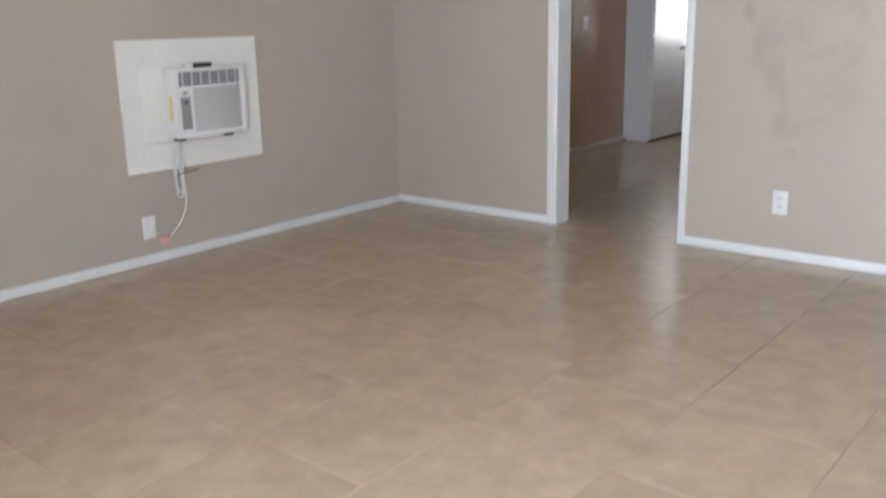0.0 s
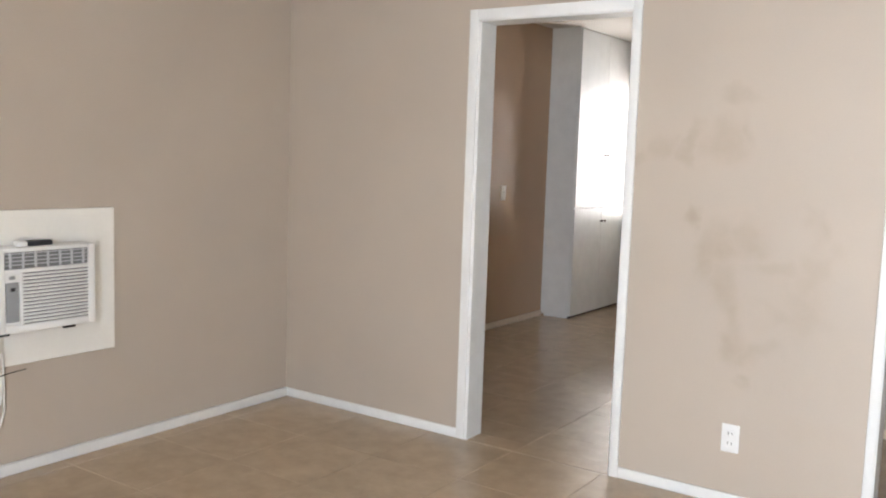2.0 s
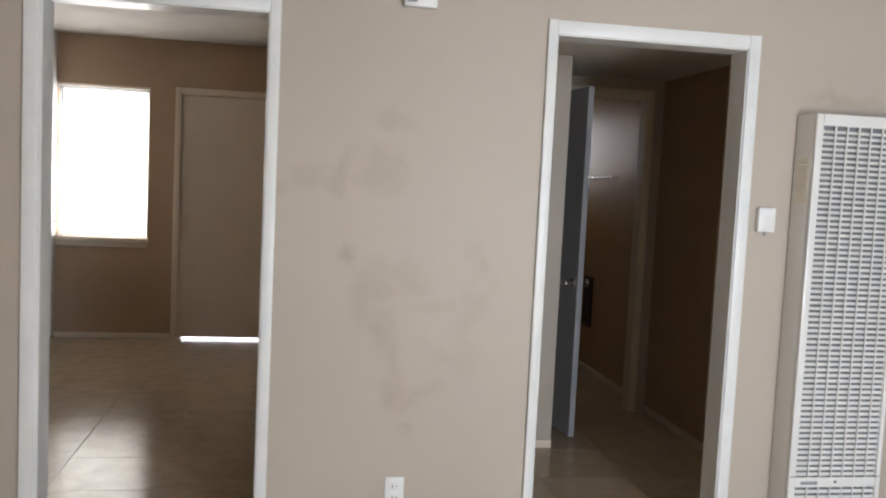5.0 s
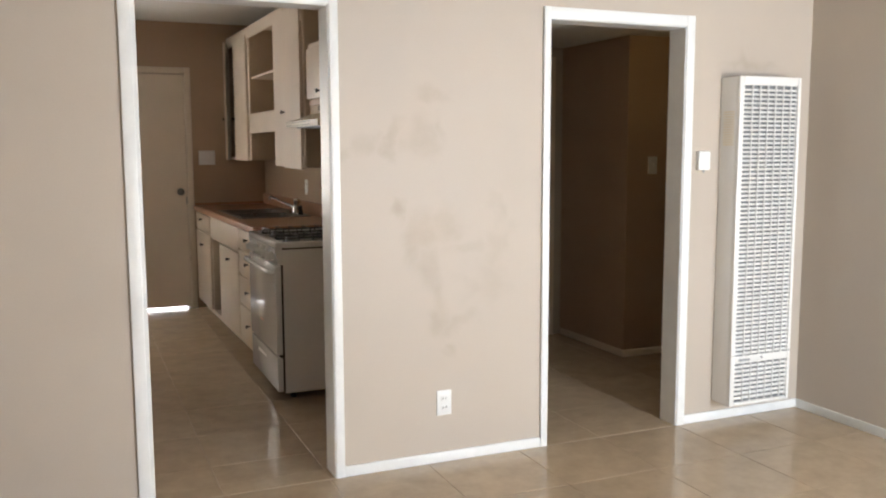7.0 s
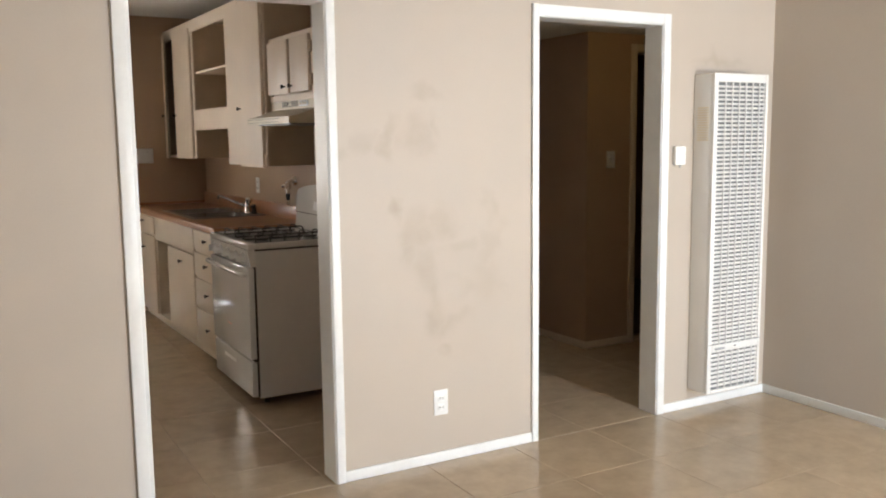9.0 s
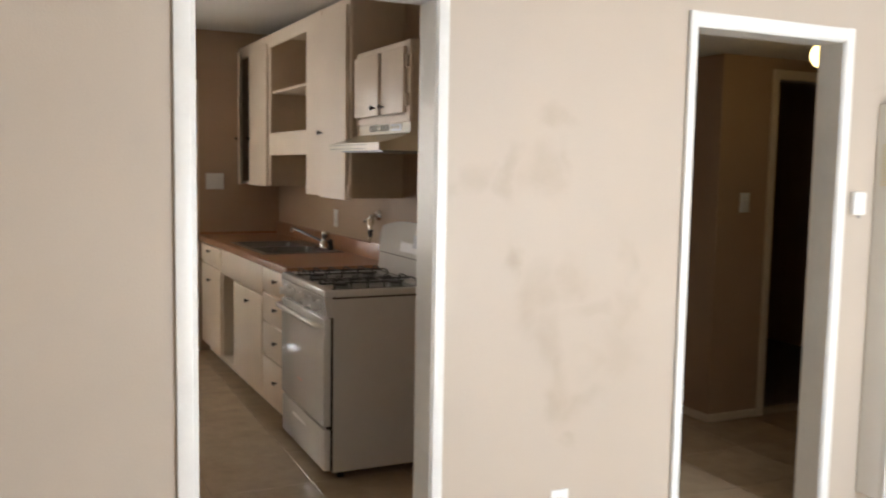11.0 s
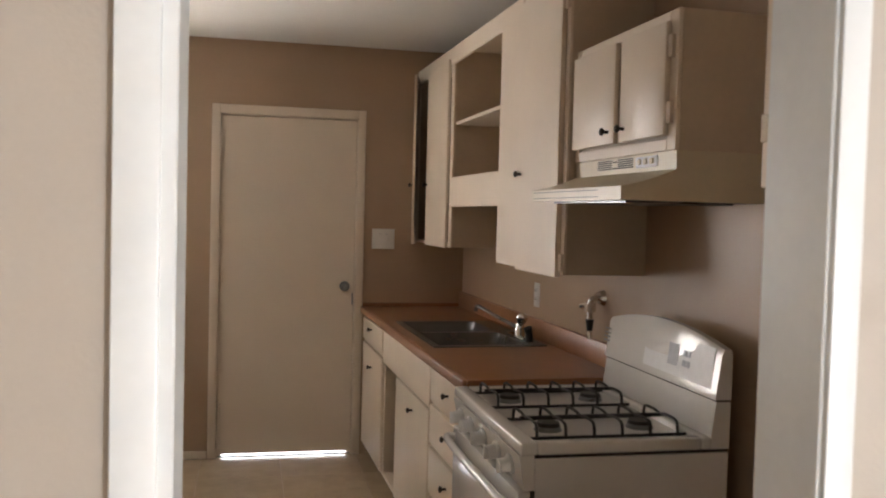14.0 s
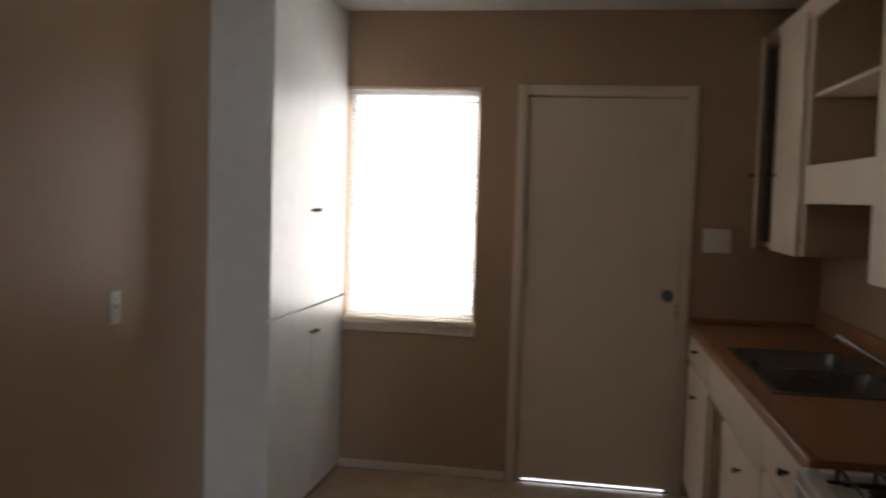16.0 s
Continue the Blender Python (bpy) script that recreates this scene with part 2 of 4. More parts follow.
def cyl(bm, p0, p1, r0, r1=None, seg=16):
    p0, p1 = Vector(p0), Vector(p1)
    d = p1 - p0
    m = Matrix.Translation((p0 + p1) / 2) @ d.to_track_quat("Z", "Y").to_matrix().to_4x4()
    bmesh.ops.create_cone(bm, cap_ends=True, segments=seg, radius1=r0, radius2=r0 if r1 is None else r1, depth=d.length, matrix=m)
    return bm


def ball(bm, c, r, sx=1, sy=1, sz=1, u=14, v=8):
    bmesh.ops.create_uvsphere(bm, u_segments=u, v_segments=v, radius=r, matrix=Matrix.LocRotScale(c, None, (sx, sy, sz)))
    return bm


def tube(bm, pts, r, seg=8, smooth=6):
    """A round cord or bar through points, rounded by a spline."""
    p = [Vector(q) for q in pts]
    line = []
    for i in range(len(p) - 1):
        a, b, c, d = p[max(i - 1, 0)], p[i], p[i + 1], p[min(i + 2, len(p) - 1)]
        for k in range(smooth):
            t = k / smooth
            line.append(0.5 * (2 * b + (c - a) * t + (2 * a - 5 * b + 4 * c - d) * t * t + (3 * b - a - 3 * c + d) * t ** 3))
    line.append(p[-1])
    rings = []
    for i, q in enumerate(line):
        d = (line[min(i + 1, len(line) - 1)] - line[max(i - 1, 0)]).normalized()
        u = d.orthogonal().normalized()
        if rings:
            u = (last_u - d * last_u.dot(d)).normalized()
        last_u = u
        w = d.cross(u)
        rings.append([bm.verts.new(q + (u * math.cos(6.2832 * k / seg) + w * math.sin(6.2832 * k / seg)) * r) for k in range(seg)])
    for a, b in zip(rings, rings[1:]):
        for k in range(seg):
            bm.faces.new((a[k], a[(k + 1) % seg], b[(k + 1) % seg], b[k]))
    bm.faces.new(rings[0][::-1])
    bm.faces.new(rings[-1])
    return bm


def extrude_profile(bm, prof, axis, a, b):
    """A closed outline in the plane across an axis ('x': y,z; 'y': x,z), drawn out from a to b."""
    def at(p, t):
        return (t, p[0], p[1]) if axis == "x" else (p[0], t, p[1])
    A = [bm.verts.new(at(p, a)) for p in prof]
    B = [bm.verts.new(at(p, b)) for p in prof]
    n = len(prof)
    for i in range(n):
        bm.faces.new((A[i], A[(i + 1) % n], B[(i + 1) % n], B[i]))
    bm.faces.new(A[::-1])
    bm.faces.new(B)
    bmesh.ops.recalc_face_normals(bm, faces=bm.faces[:])
    return bm


def B():
    return bmesh.new()


def mesh_of(name, bm, mat, smooth=False):
    bmesh.ops.recalc_face_normals(bm, faces=bm.faces[:])
    me = bpy.data.meshes.new(name)
    bm.to_mesh(me)
    bm.free()
    me.materials.append(mat)
    if smooth:
        me.shade_smooth()
        me.set_sharp_from_angle(angle=radians(38))
    return me


def part(name, bm, mat, parent, label="", smooth=True):
    ob = new(name, mesh_of(name, bm, mat, smooth))
    ob.parent = parent
    if parent is not None and parent.type == "EMPTY":
        ob.matrix_parent_inverse = parent.matrix_basis.inverted()
    return tagged(ob, label)


def thing(name, at, label, category, group="", kind=""):
    ob = new(name)
    ob.empty_display_size = 0.05
    ob.matrix_basis = Matrix.Translation(at)
    return tagged(ob, label, category, group, kind)


def single(name, bm, mat, label, category, group="", kind="", smooth=True):
    return tagged(new(name, mesh_of(name, bm, mat, smooth)), label, category, group, kind)


# ---- plan ----
XL, XR = -1.136, 3.46          # living room's side walls
YB = -5.0                      # its front wall, behind the walk
T = 0.12                       # wall thickness
KL, KR, KF = -1.29, 1.50, 4.434  # kitchen: left, right, far wall
H = 2.503                      # ceilings
HALL_H = 2.15
K0, K1 = 0.092, 0.838          # kitchen opening
H0, H1 = 1.886, 2.642          # hall opening
OPEN_H = 2.004
CW, CT = 0.055, 0.016          # casing


def wall(name, pieces, mat, label):
    bm = B()
    for p in pieces:
        box(bm, *p)
    return single(name, bm, mat, label, "wall", kind="structure", smooth=False)


# living-room wall with the two openings; its kitchen and hall sides are skins of their own paint
wall("wall_north", [(XL - 0.3, K0, 0, T, 0, H), (K1, H0, 0, T, 0, H), (H1, XR + 2.2, 0, T, 0, H), (K0, K1, 0, T, OPEN_H, H), (H0, H1, 0, T, OPEN_H, H)],
     M_WALL_MARKED, "tan painted wall with smudges and two open doorways")
wall("wall_west", [(XL - T, XL, YB, 0, 0, H)], M_WALL, "tan painted wall behind the air conditioner")
wall("wall_east", [(XR, XR + T, YB, 0, 0, H)], M_WALL, "plain tan painted wall beside the wall heater")
wall("wall_south", [(XL - T, 0.05, YB - T, YB, 0, H), (0.95, 2.3, YB - T, YB, 0, H), (3.2, XR + T, YB - T, YB, 0, H), (0.05, 0.95, YB - T, YB, 0, 1.1),
                    (0.05, 0.95, YB - T, YB, 2.06, H), (2.3, 3.2, YB - T, YB, 2.1, H)], M_WALL, "tan wall with an open front door and an added unseen window")
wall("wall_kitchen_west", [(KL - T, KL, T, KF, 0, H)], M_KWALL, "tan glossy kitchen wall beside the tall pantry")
# the kitchen's side wall leans a little away from the room's axis, and its cabinets follow it
SKEW = radians(1.4)


def along_east_wall(ob):
    """Turns a thing with the kitchen's side wall, about its far corner."""
    ob.matrix_basis = Matrix.Translation((KR - 0.02, KF, 0)) @ Matrix.Rotation(SKEW, 4, "Z") @ Matrix.Translation((-KR, -KF, 0)) @ ob.matrix_basis
    return ob


def east_x(y):
    return KR - 0.02 + (KF - y) * math.tan(SKEW)


ke = B()
foot = [(east_x(KF + T), KF + T), (KR + T, KF + T), (KR + T + 0.05, T), (east_x(T), T)]
low, high = [ke.verts.new((x, y, 0)) for x, y in foot], [ke.verts.new((x, y, H)) for x, y in foot]
for i in range(4):
    ke.faces.new((low[i], low[(i + 1) % 4], high[(i + 1) % 4], high[i]))
ke.faces.new(low[::-1])
ke.faces.new(high)
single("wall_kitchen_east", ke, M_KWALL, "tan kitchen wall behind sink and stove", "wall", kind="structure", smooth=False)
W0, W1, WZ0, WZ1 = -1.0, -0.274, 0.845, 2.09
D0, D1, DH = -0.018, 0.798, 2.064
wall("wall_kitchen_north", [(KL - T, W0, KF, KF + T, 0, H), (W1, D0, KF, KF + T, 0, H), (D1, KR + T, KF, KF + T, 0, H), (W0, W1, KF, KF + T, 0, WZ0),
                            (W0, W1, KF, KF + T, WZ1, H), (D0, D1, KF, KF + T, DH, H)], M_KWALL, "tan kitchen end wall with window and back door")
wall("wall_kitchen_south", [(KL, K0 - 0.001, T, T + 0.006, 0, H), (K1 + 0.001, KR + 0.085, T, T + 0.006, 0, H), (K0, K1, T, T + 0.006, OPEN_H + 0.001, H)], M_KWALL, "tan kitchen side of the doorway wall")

# hall, bathroom and bedroom beyond
HY = 1.41                       # hall's back wall
PX0, PX1 = 2.39, 3.255           # passage to the bathroom
BY = 2.18                        # bathroom door wall
BF = 4.75                       # bathroom's far wall
# hall light is in the paint: lit back wall lighter, dim corner and end darker
wall("wall_hall_back", [(KR + T, PX0, HY, HY + T, 0, HALL_H), (PX0 - T, PX0, HY + T, BY, 0, HALL_H)], M_WALL, "tan hall wall beside the bathroom door")
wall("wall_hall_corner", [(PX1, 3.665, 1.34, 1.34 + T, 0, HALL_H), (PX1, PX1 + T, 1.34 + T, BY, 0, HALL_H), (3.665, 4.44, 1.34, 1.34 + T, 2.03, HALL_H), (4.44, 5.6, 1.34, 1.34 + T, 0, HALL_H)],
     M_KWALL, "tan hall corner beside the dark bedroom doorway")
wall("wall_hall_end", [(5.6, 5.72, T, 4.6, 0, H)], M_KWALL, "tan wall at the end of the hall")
wall("wall_bath_door", [(1.62, 2.47, BY, BY + 0.1, 0, H), (2.47, 3.15, BY, BY + 0.1, 2.03, H), (3.15, 3.36, BY, BY + 0.1, 0, H)], M_WALL, "tan wall round the bathroom door")
wall("wall_bath_east", [(3.27, 3.39, BY + 0.1, BF, 0, H)], M_BATH, "glossy ochre bathroom wall with towel bar")
wall("wall_bath_west", [(1.62, 1.74, BY + 0.1, BF, 0, H)], M_BATH, "glossy ochre bathroom wall")
BW0, BW1, BWZ0, BWZ1 = 2.95, 3.19, 1.50, 2.13
wall("wall_bath_north", [(1.62, BW0, BF, BF + T, 0, H), (BW1, 3.39, BF, BF + T, 0, H), (BW0, BW1, BF, BF + T, 0, BWZ0), (BW0, BW1, BF, BF + T, BWZ1, H)], M_BATH, "ochre bathroom wall with a small window")
wall("wall_bedroom", [(3.39, 5.6, 4.6, 4.72, 0, H)], M_WALL, "tan bedroom wall in the dark")

single("ceiling", box(B(), XL - T, XR + T, YB - T, 0, H, H + 0.1), M_CEIL, "off-white textured living room ceiling", "ceiling", kind="structure", smooth=False)
single("ceiling_kitchen", box(B(), KL - T, KR + T, 0, KF + T, H, H + 0.1), M_CEIL, "off-white textured kitchen ceiling", "ceiling", kind="structure", smooth=False)
single("ceiling_hall", box(box(B(), KR + T, 5.6, T, 1.34, HALL_H, HALL_H + 0.1), KR + T, PX1 + T, 1.34, BY, HALL_H, HALL_H + 0.1), M_CEIL, "low off-white hall ceiling", "ceiling", kind="structure", smooth=False)
single("ceiling_bath", box(box(B(), 1.62, 3.39, BY, BF + T, H, H + 0.1), 3.39, 5.72, 1.34, 4.72, H, H + 0.1), M_CEIL, "off-white ceiling of bathroom and bedroom", "ceiling", kind="structure", smooth=False)
# unseen slab with overhang, added to keep sky and high sun out
single("roof", box(B(), -1.8, 6.0, YB - 0.5, 5.3, H + 0.12, H + 0.25), M_STUCCO, "unseen flat roof slab over the rooms", "roof", kind="structure", smooth=False)

ground = single("ground", box(B(), -400, 400, -400, 400, -0.16, -0.06), M_CONCRETE, "pale concrete ground outside the house", "ground", kind="structure", smooth=False)
floor = single("floor", box(box(box(B(), XL, XR, YB - T, 0, -0.06, -0.003), KL, KR + T, 0, KF + T, -0.06, -0.003), KR + T, 5.6, 0, BF, -0.06, -0.003), M_GROUT, "beige mottled ceramic tile floor with thin joints", "floor", kind="structure", smooth=False)
single("bedroom_floor", box(B(), 3.39, 5.6, 1.48, 4.6, -0.003, 0.006), M_CARPET, "dark brown bedroom carpet", "carpet", kind="structure", smooth=False)
backdrop = single("backdrop", box(B(), -6, 8, 7.5, 7.55, -0.05, 5.0), M_DAY, "overexposed bright outdoors beyond the windows", "backdrop", kind="structure", smooth=False)


# ---- trim ----
def casing(name, x0, x1, top, y, out, depth, label, mat=None, lw=0.05, rw=0.046, hw=0.055, reveal=0.003):
    """Lining boards of an opening across y, and its casing on the side that out points to (-1 or 1)."""
    mat = mat or M_TRIM
    ob = thing(name, ((x0 + x1) / 2, y, 0), label, "door trim", kind="structure")
    y1 = y + out * CT
    lo, hi = min(y, y1), max(y, y1)
    part("left_casing", box(B(), x0 - lw, x0 - reveal, lo, hi, 0, top + hw, 0.003, 2), mat, ob)
    part("right_casing", box(B(), x1 + 0.003, x1 + rw, lo, hi, 0, top + hw, 0.003, 2), mat, ob)
    part("head_casing", box(B(), x0 - reveal, x1 + 0.003, lo + 0.001, hi, top + 0.003, top + hw - 0.001, 0.003, 2), mat, ob)
    if depth:
        a, b = (y - 0.009, y + depth) if out < 0 else (y - depth, y + 0.009)
        part("left_jamb", box(B(), x0 - 0.016, x0 + 0.002, a + 0.001, b, 0, top, 0.002), mat, ob)
        part("right_jamb", box(B(), x1 - 0.002, x1 + 0.012, a + 0.001, b, 0, top, 0.002), mat, ob)
        part("head_jamb", box(B(), x0 + 0.002, x1 - 0.002, a + 0.001, b, top - 0.002, top + 0.012, 0.002), mat, ob)
    return ob


casing("trim_kitchen_opening", K0, K1, OPEN_H, 0, -1, T + 0.006, "white painted casing round the open kitchen doorway", lw=0.06, rw=0.042, reveal=0.014)
casing("trim_hall_opening", H0, H1, OPEN_H, 0, -1, T, "white painted casing round the open hall doorway", lw=0.038, rw=0.05)
casing("trim_bedroom_door", 3.68, 4.44, 2.03, 1.34, -1, T, "cream casing round the dark bedroom doorway", mat=M_DOOR)
casing("trim_bath_door", 2.48, 3.14, 2.03, BY, -1, 0.1, "cream casing round the bathroom doorway", mat=M_DOOR)

BBH, BBT = 0.048, 0.013


def baseboard(x0, x1, y0, y1, mat=None):
    ob = single("baseboard", box(B(), x0, x1, y0, y1, 0, BBH, 0.004, 2), mat or M_TRIM, "narrow white painted baseboard along the wall", "baseboard", kind="structure")
    return ob


baseboard(XL, K0 - 0.06, -BBT, 0)
baseboard(K1 + 0.042, H0 - 0.038, -BBT, 0)
baseboard(H1 + 0.05, XR, -BBT, 0)
baseboard(XL, XL + 0.024, YB, -BBT)
baseboard(XR - BBT, XR, YB, -BBT)
baseboard(KL, KL + BBT, T + 0.01, 3.335, M_DOOR)
baseboard(-1.0, D0 - CW, KF - BBT, KF, M_DOOR)
baseboard(KR + T, PX0, HY - BBT, HY, M_DOOR)
baseboard(PX1 - BBT, 3.68 - 0.05, 1.34 - BBT, 1.34, M_DOOR)
baseboard(PX1 - BBT, PX1, 1.34, BY - 0.02, M_DOOR)
baseboard(3.27 - BBT, 3.27, BY + 0.1, 4.05, M_DOOR)
baseboard(3.39, 5.6, 4.6 - BBT, 4.6, M_DOOR)


# ---- wall plates ----
def plate(name, at, face, label, category, kind_of, w=0.072, h=0.116):
    """A wall plate: face 'y' faces -y, 'x' faces +x, 'X' faces -x. kind_of: outlet, toggles, blank."""
    m = {"y": Matrix.Rotation(0, 4, "Z"), "x": Matrix.Rotation(radians(90), 4, "Z"), "X": Matrix.Rotation(radians(-90), 4, "Z")}[face]
    ob = thing(name, (0, 0, 0), label, category)
    part("cover", box(B(), -w / 2, w / 2, -0.006, 0, -h / 2, h / 2, 0.0025, 2), M_PLASTIC, ob)
    if kind_of == "outlet":
        for s in (-1, 1):
            z = s * 0.021
            rec = part("receptacle", box(B(), -0.017, 0.017, -0.0085, -0.004, z - 0.0135, z + 0.0135, 0.004, 2), M_PLASTIC, ob)
            part("slot", box(box(B(), -0.009, -0.006, -0.0095, -0.008, z - 0.004, z + 0.007), 0.006, 0.009, -0.0095, -0.008, z - 0.004, z + 0.006), M_DARK, rec)
    else:
        n = max(1, round(w / 0.07))
        for i in range(n):
            x = (i - (n - 1) / 2) * 0.046
            part("toggle", box(B(), x - 0.0045, x + 0.0045, -0.017, -0.005, -0.004, 0.014, 0.002), M_PLASTIC, ob)
            part("screw", cyl(B(), (x, -0.0075, 0.031), (x, -0.005, 0.031), 0.003), M_STEEL, ob)
    ob.matrix_basis = Matrix.Translation(at) @ m
    return ob


plate("outlet", (1.352, 0, 0.276), "y", "white duplex outlet on the smudged tan wall", "outlet", "outlet")
plate("outlet", (XL, -1.856, 0.183), "x", "white duplex outlet below the air conditioner", "outlet", "outlet")
along_east_wall(plate("outlet", (KR, 3.055, 1.125), "X", "white outlet above the orange-brown counter", "outlet", "outlet", 0.068, 0.116))
plate("light_switch", (0.967, KF, 1.338), "y", "white double light switch beside the back door", "light switch", "toggles", 0.14, 0.125)
plate("light_switch", (KL, 2.60, 1.10), "x", "white light switch on the glossy kitchen wall", "light switch", "toggles")
plate("light_switch", (3.458, 1.34, 1.30), "y", "cream light switch on the hall corner wall", "light switch", "toggles")

# alarm box high on the living-room wall
al = thing("smoke_alarm", (1.38, 0, 2.09), "small white rectangular alarm high on the wall", "alarm")
part("case", box(B(), 1.32, 1.44, -0.035, 0, 2.06, 2.14, 0.006, 2), M_PLASTIC, al)
part("grille", box(B(), 1.33, 1.365, -0.037, -0.034, 2.075, 2.125, 0.001), M_PLASTIC_GREY, al)
part("button", cyl(B(), (1.405, -0.039, 2.1), (1.405, -0.034, 2.1), 0.008), M_PLASTIC, al)

th = thing("thermostat", (2.789, 0, 1.366), "small white wall thermostat beside the heater", "thermostat")
part("case", box(B(), 2.753, 2.825, -0.027, 0, 1.318, 1.414, 0.006, 2), M_PLASTIC, th)
part("dial_window", box(B(), 2.763, 2.815, -0.0285, -0.026, 1.385, 1.405, 0.001), M_LABEL_GLARE, th)
part("lever", box(B(), 2.775, 2.785, -0.033, -0.026, 1.305, 1.32, 0.002), M_PLASTIC_GREY, th)
th.location.x -= 0.025
th.location.z -= 0.011
al.location.x -= 0.013

# ---- wall heater ----
FX0, FX1, FY, FZ0, FZ1 = 2.872, 3.265, -0.14, 0.105, 1.768
ht = thing("wall_heater", (3.06, -0.09, 0), "tall white louvred gas wall heater", "wall heater")
shell = B()
box(shell, FX0, FX1, FY + 0.02, -0.001, FZ0, FZ1, 0.006, 2)
part("cabinet", shell, M_ENAMEL, ht)
fr = B()
for a in ((FX0, FX0 + 0.03, FZ0, FZ1), (FX1 - 0.02, FX1, FZ0, FZ1), (FX0 + 0.03, FX1 - 0.02, FZ1 - 0.045, FZ1), (FX0 + 0.03, FX1 - 0.02, FZ0, FZ0 + 0.018), (FX0 + 0.03, FX1 - 0.02, 0.325, 0.365)):
    box(fr, a[0], a[1], FY, FY + 0.02, a[2], a[3], 0.004, 2)
part("front_frame", fr, M_ENAMEL, ht)
part("inner_panel", box(B(), FX0 + 0.03, FX1 - 0.02, FY + 0.016, FY + 0.019, FZ0 + 0.018, FZ1 - 0.03), M_RECESS_SHADE, ht, "grey panel with the shade behind the louvres painted in")


def slat(z, h):
    bm = B()
    extrude_profile(bm, [(FY + 0.001, z), (FY + 0.004, z - 0.001), (FY + 0.014, z + h), (FY + 0.010, z + h + 0.002)], "x", FX0 + 0.031, FX1 - 0.021)
    return bm


n_slats = 62
pitch = (FZ1 - 0.05 - 0.372) / n_slats
first = part("louvre", slat(0.372, 0.0085), M_ENAMEL, ht, smooth=False)
for i in list(range(1, n_slats)) + [-2 - k for k in range(9)]:
    o = new("louvre", first.data)
    o.parent = ht
    o.matrix_parent_inverse = ht.matrix_basis.inverted()
    o.location = (0, 0, i * pitch if i > 0 else i * 0.0232)
for i in range(6):
    x = FX0 + 0.03 + (i + 1) * (FX1 - FX0 - 0.05) / 7
    part("guard_bar", box(B(), x - 0.0028, x + 0.0028, FY - 0.003, FY + 0.002, 0.364, FZ1 - 0.044), M_ENAMEL, ht)
    part("guard_bar", box(B(), x - 0.0022, x + 0.0022, FY - 0.003, FY + 0.002, FZ0 + 0.017, 0.326), M_ENAMEL, ht)
part("door_seam", box(B(), FX0 + 0.003, FX1 - 0.003, FY - 0.0012, FY + 0.001, 0.3665, 0.3695), M_RECESS_SHADE, ht)
part("screw", cyl(B(), (3.07, FY - 0.003, 0.347), (3.07, FY + 0.001, 0.347), 0.005, seg=10), M_STEEL, ht)
part("latch", box(B(), FX0 + 0.05, FX0 + 0.12, FY - 0.006, FY, 0.338, 0.35, 0.002), M_PLASTIC_GREY, ht)
sv = B()
for i in range(14):
    box(sv, FX0 - 0.003, FX0 + 0.001, FY + 0.035, -0.03, 1.43 + i * 0.0125, 1.436 + i * 0.0125, 0.001)
part("side_vent", sv, M_ENAMEL_OLD, ht)

# ---- air conditioner ----
pl = single("mounting_panel", box(B(), XL, XL + 0.014, -1.938, -1.115, 0.458, 1.099, 0.003), M_PLATE, "white plywood panel framing the air conditioner", "wall panel")
AX = -1.015
ac = thing("air_conditioner", (-1.07, -1.58, 0.62), "white window air conditioner set in a wall panel", "air conditioner")
AY0, AY1, AZ0, AZ1 = -1.79, -1.365, 0.622, 0.962
part("body", box(B(), XL + 0.014, AX - 0.012, AY0 + 0.004, AY1 - 0.004, AZ0, AZ1, 0.006, 2), M_PLASTIC, ac)
part("filler_panel", box(B(), XL + 0.014, XL + 0.03, -1.915, AY0 + 0.003, 0.61, 0.985, 0.004, 2), M_PLATE, ac)
face = B()
for a in ((AY0, AY0 + 0.028, AZ0, AZ1), (AY1 - 0.03, AY1, AZ0, AZ1), (AY0 + 0.028, AY1 - 0.03, AZ1 - 0.016, AZ1), (AY0 + 0.028, AY1 - 0.03, 0.862, 0.878), (AY0 + 0.028, AY1 - 0.03, AZ0, 0.652), (AY0 + 0.095, AY0 + 0.105, 0.652, 0.862)):
    box(face, AX - 0.014, AX, a[0], a[1], a[2], a[3], 0.003, 2)
part("front_frame", face, M_PLASTIC, ac)
# recess sheets carry the shade behind vanes and slats in their grey
part("outlet_recess", box(B(), AX - 0.013, AX - 0.011, AY0 + 0.028, AY1 - 0.03, 0.878, AZ1 - 0.016), M_RECESS_SHADE, ac)
for i in range(7):
    y = AY0 + 0.055 + i * 0.053
    part("vane", box(B(), AX - 0.012, AX - 0.002, y - 0.004, y + 0.004, 0.88, AZ1 - 0.018, 0.002), M_VANE, ac)
for i in range(4):
    z = 0.893 + i * 0.015
    part("vane_bar", box(B(), AX - 0.004, AX - 0.001, AY0 + 0.03, AY1 - 0.032, z, z + 0.004), M_VANE, ac)
part("intake_recess", box(B(), AX - 0.013, AX - 0.010, AY0 + 0.105, AY1 - 0.03, 0.652, 0.862), M_RECESS_SHADE, ac)
for i in range(14):
    z = 0.657 + i * 0.0147
    part("intake_slat", box(B(), AX - 0.012, AX - 0.001, AY0 + 0.106, AY1 - 0.031, z, z + 0.0085, 0.002), M_PLASTIC, ac)
part("control_panel", box(B(), AX - 0.012, AX - 0.003, AY0 + 0.035, AY0 + 0.088, 0.665, 0.825, 0.003), M_PLASTIC_GREY, ac, "grey control panel")
part("display", box(B(), AX - 0.004, AX - 0.001, AY0 + 0.052, AY0 + 0.07, 0.79, 0.805), M_BLACK, ac)
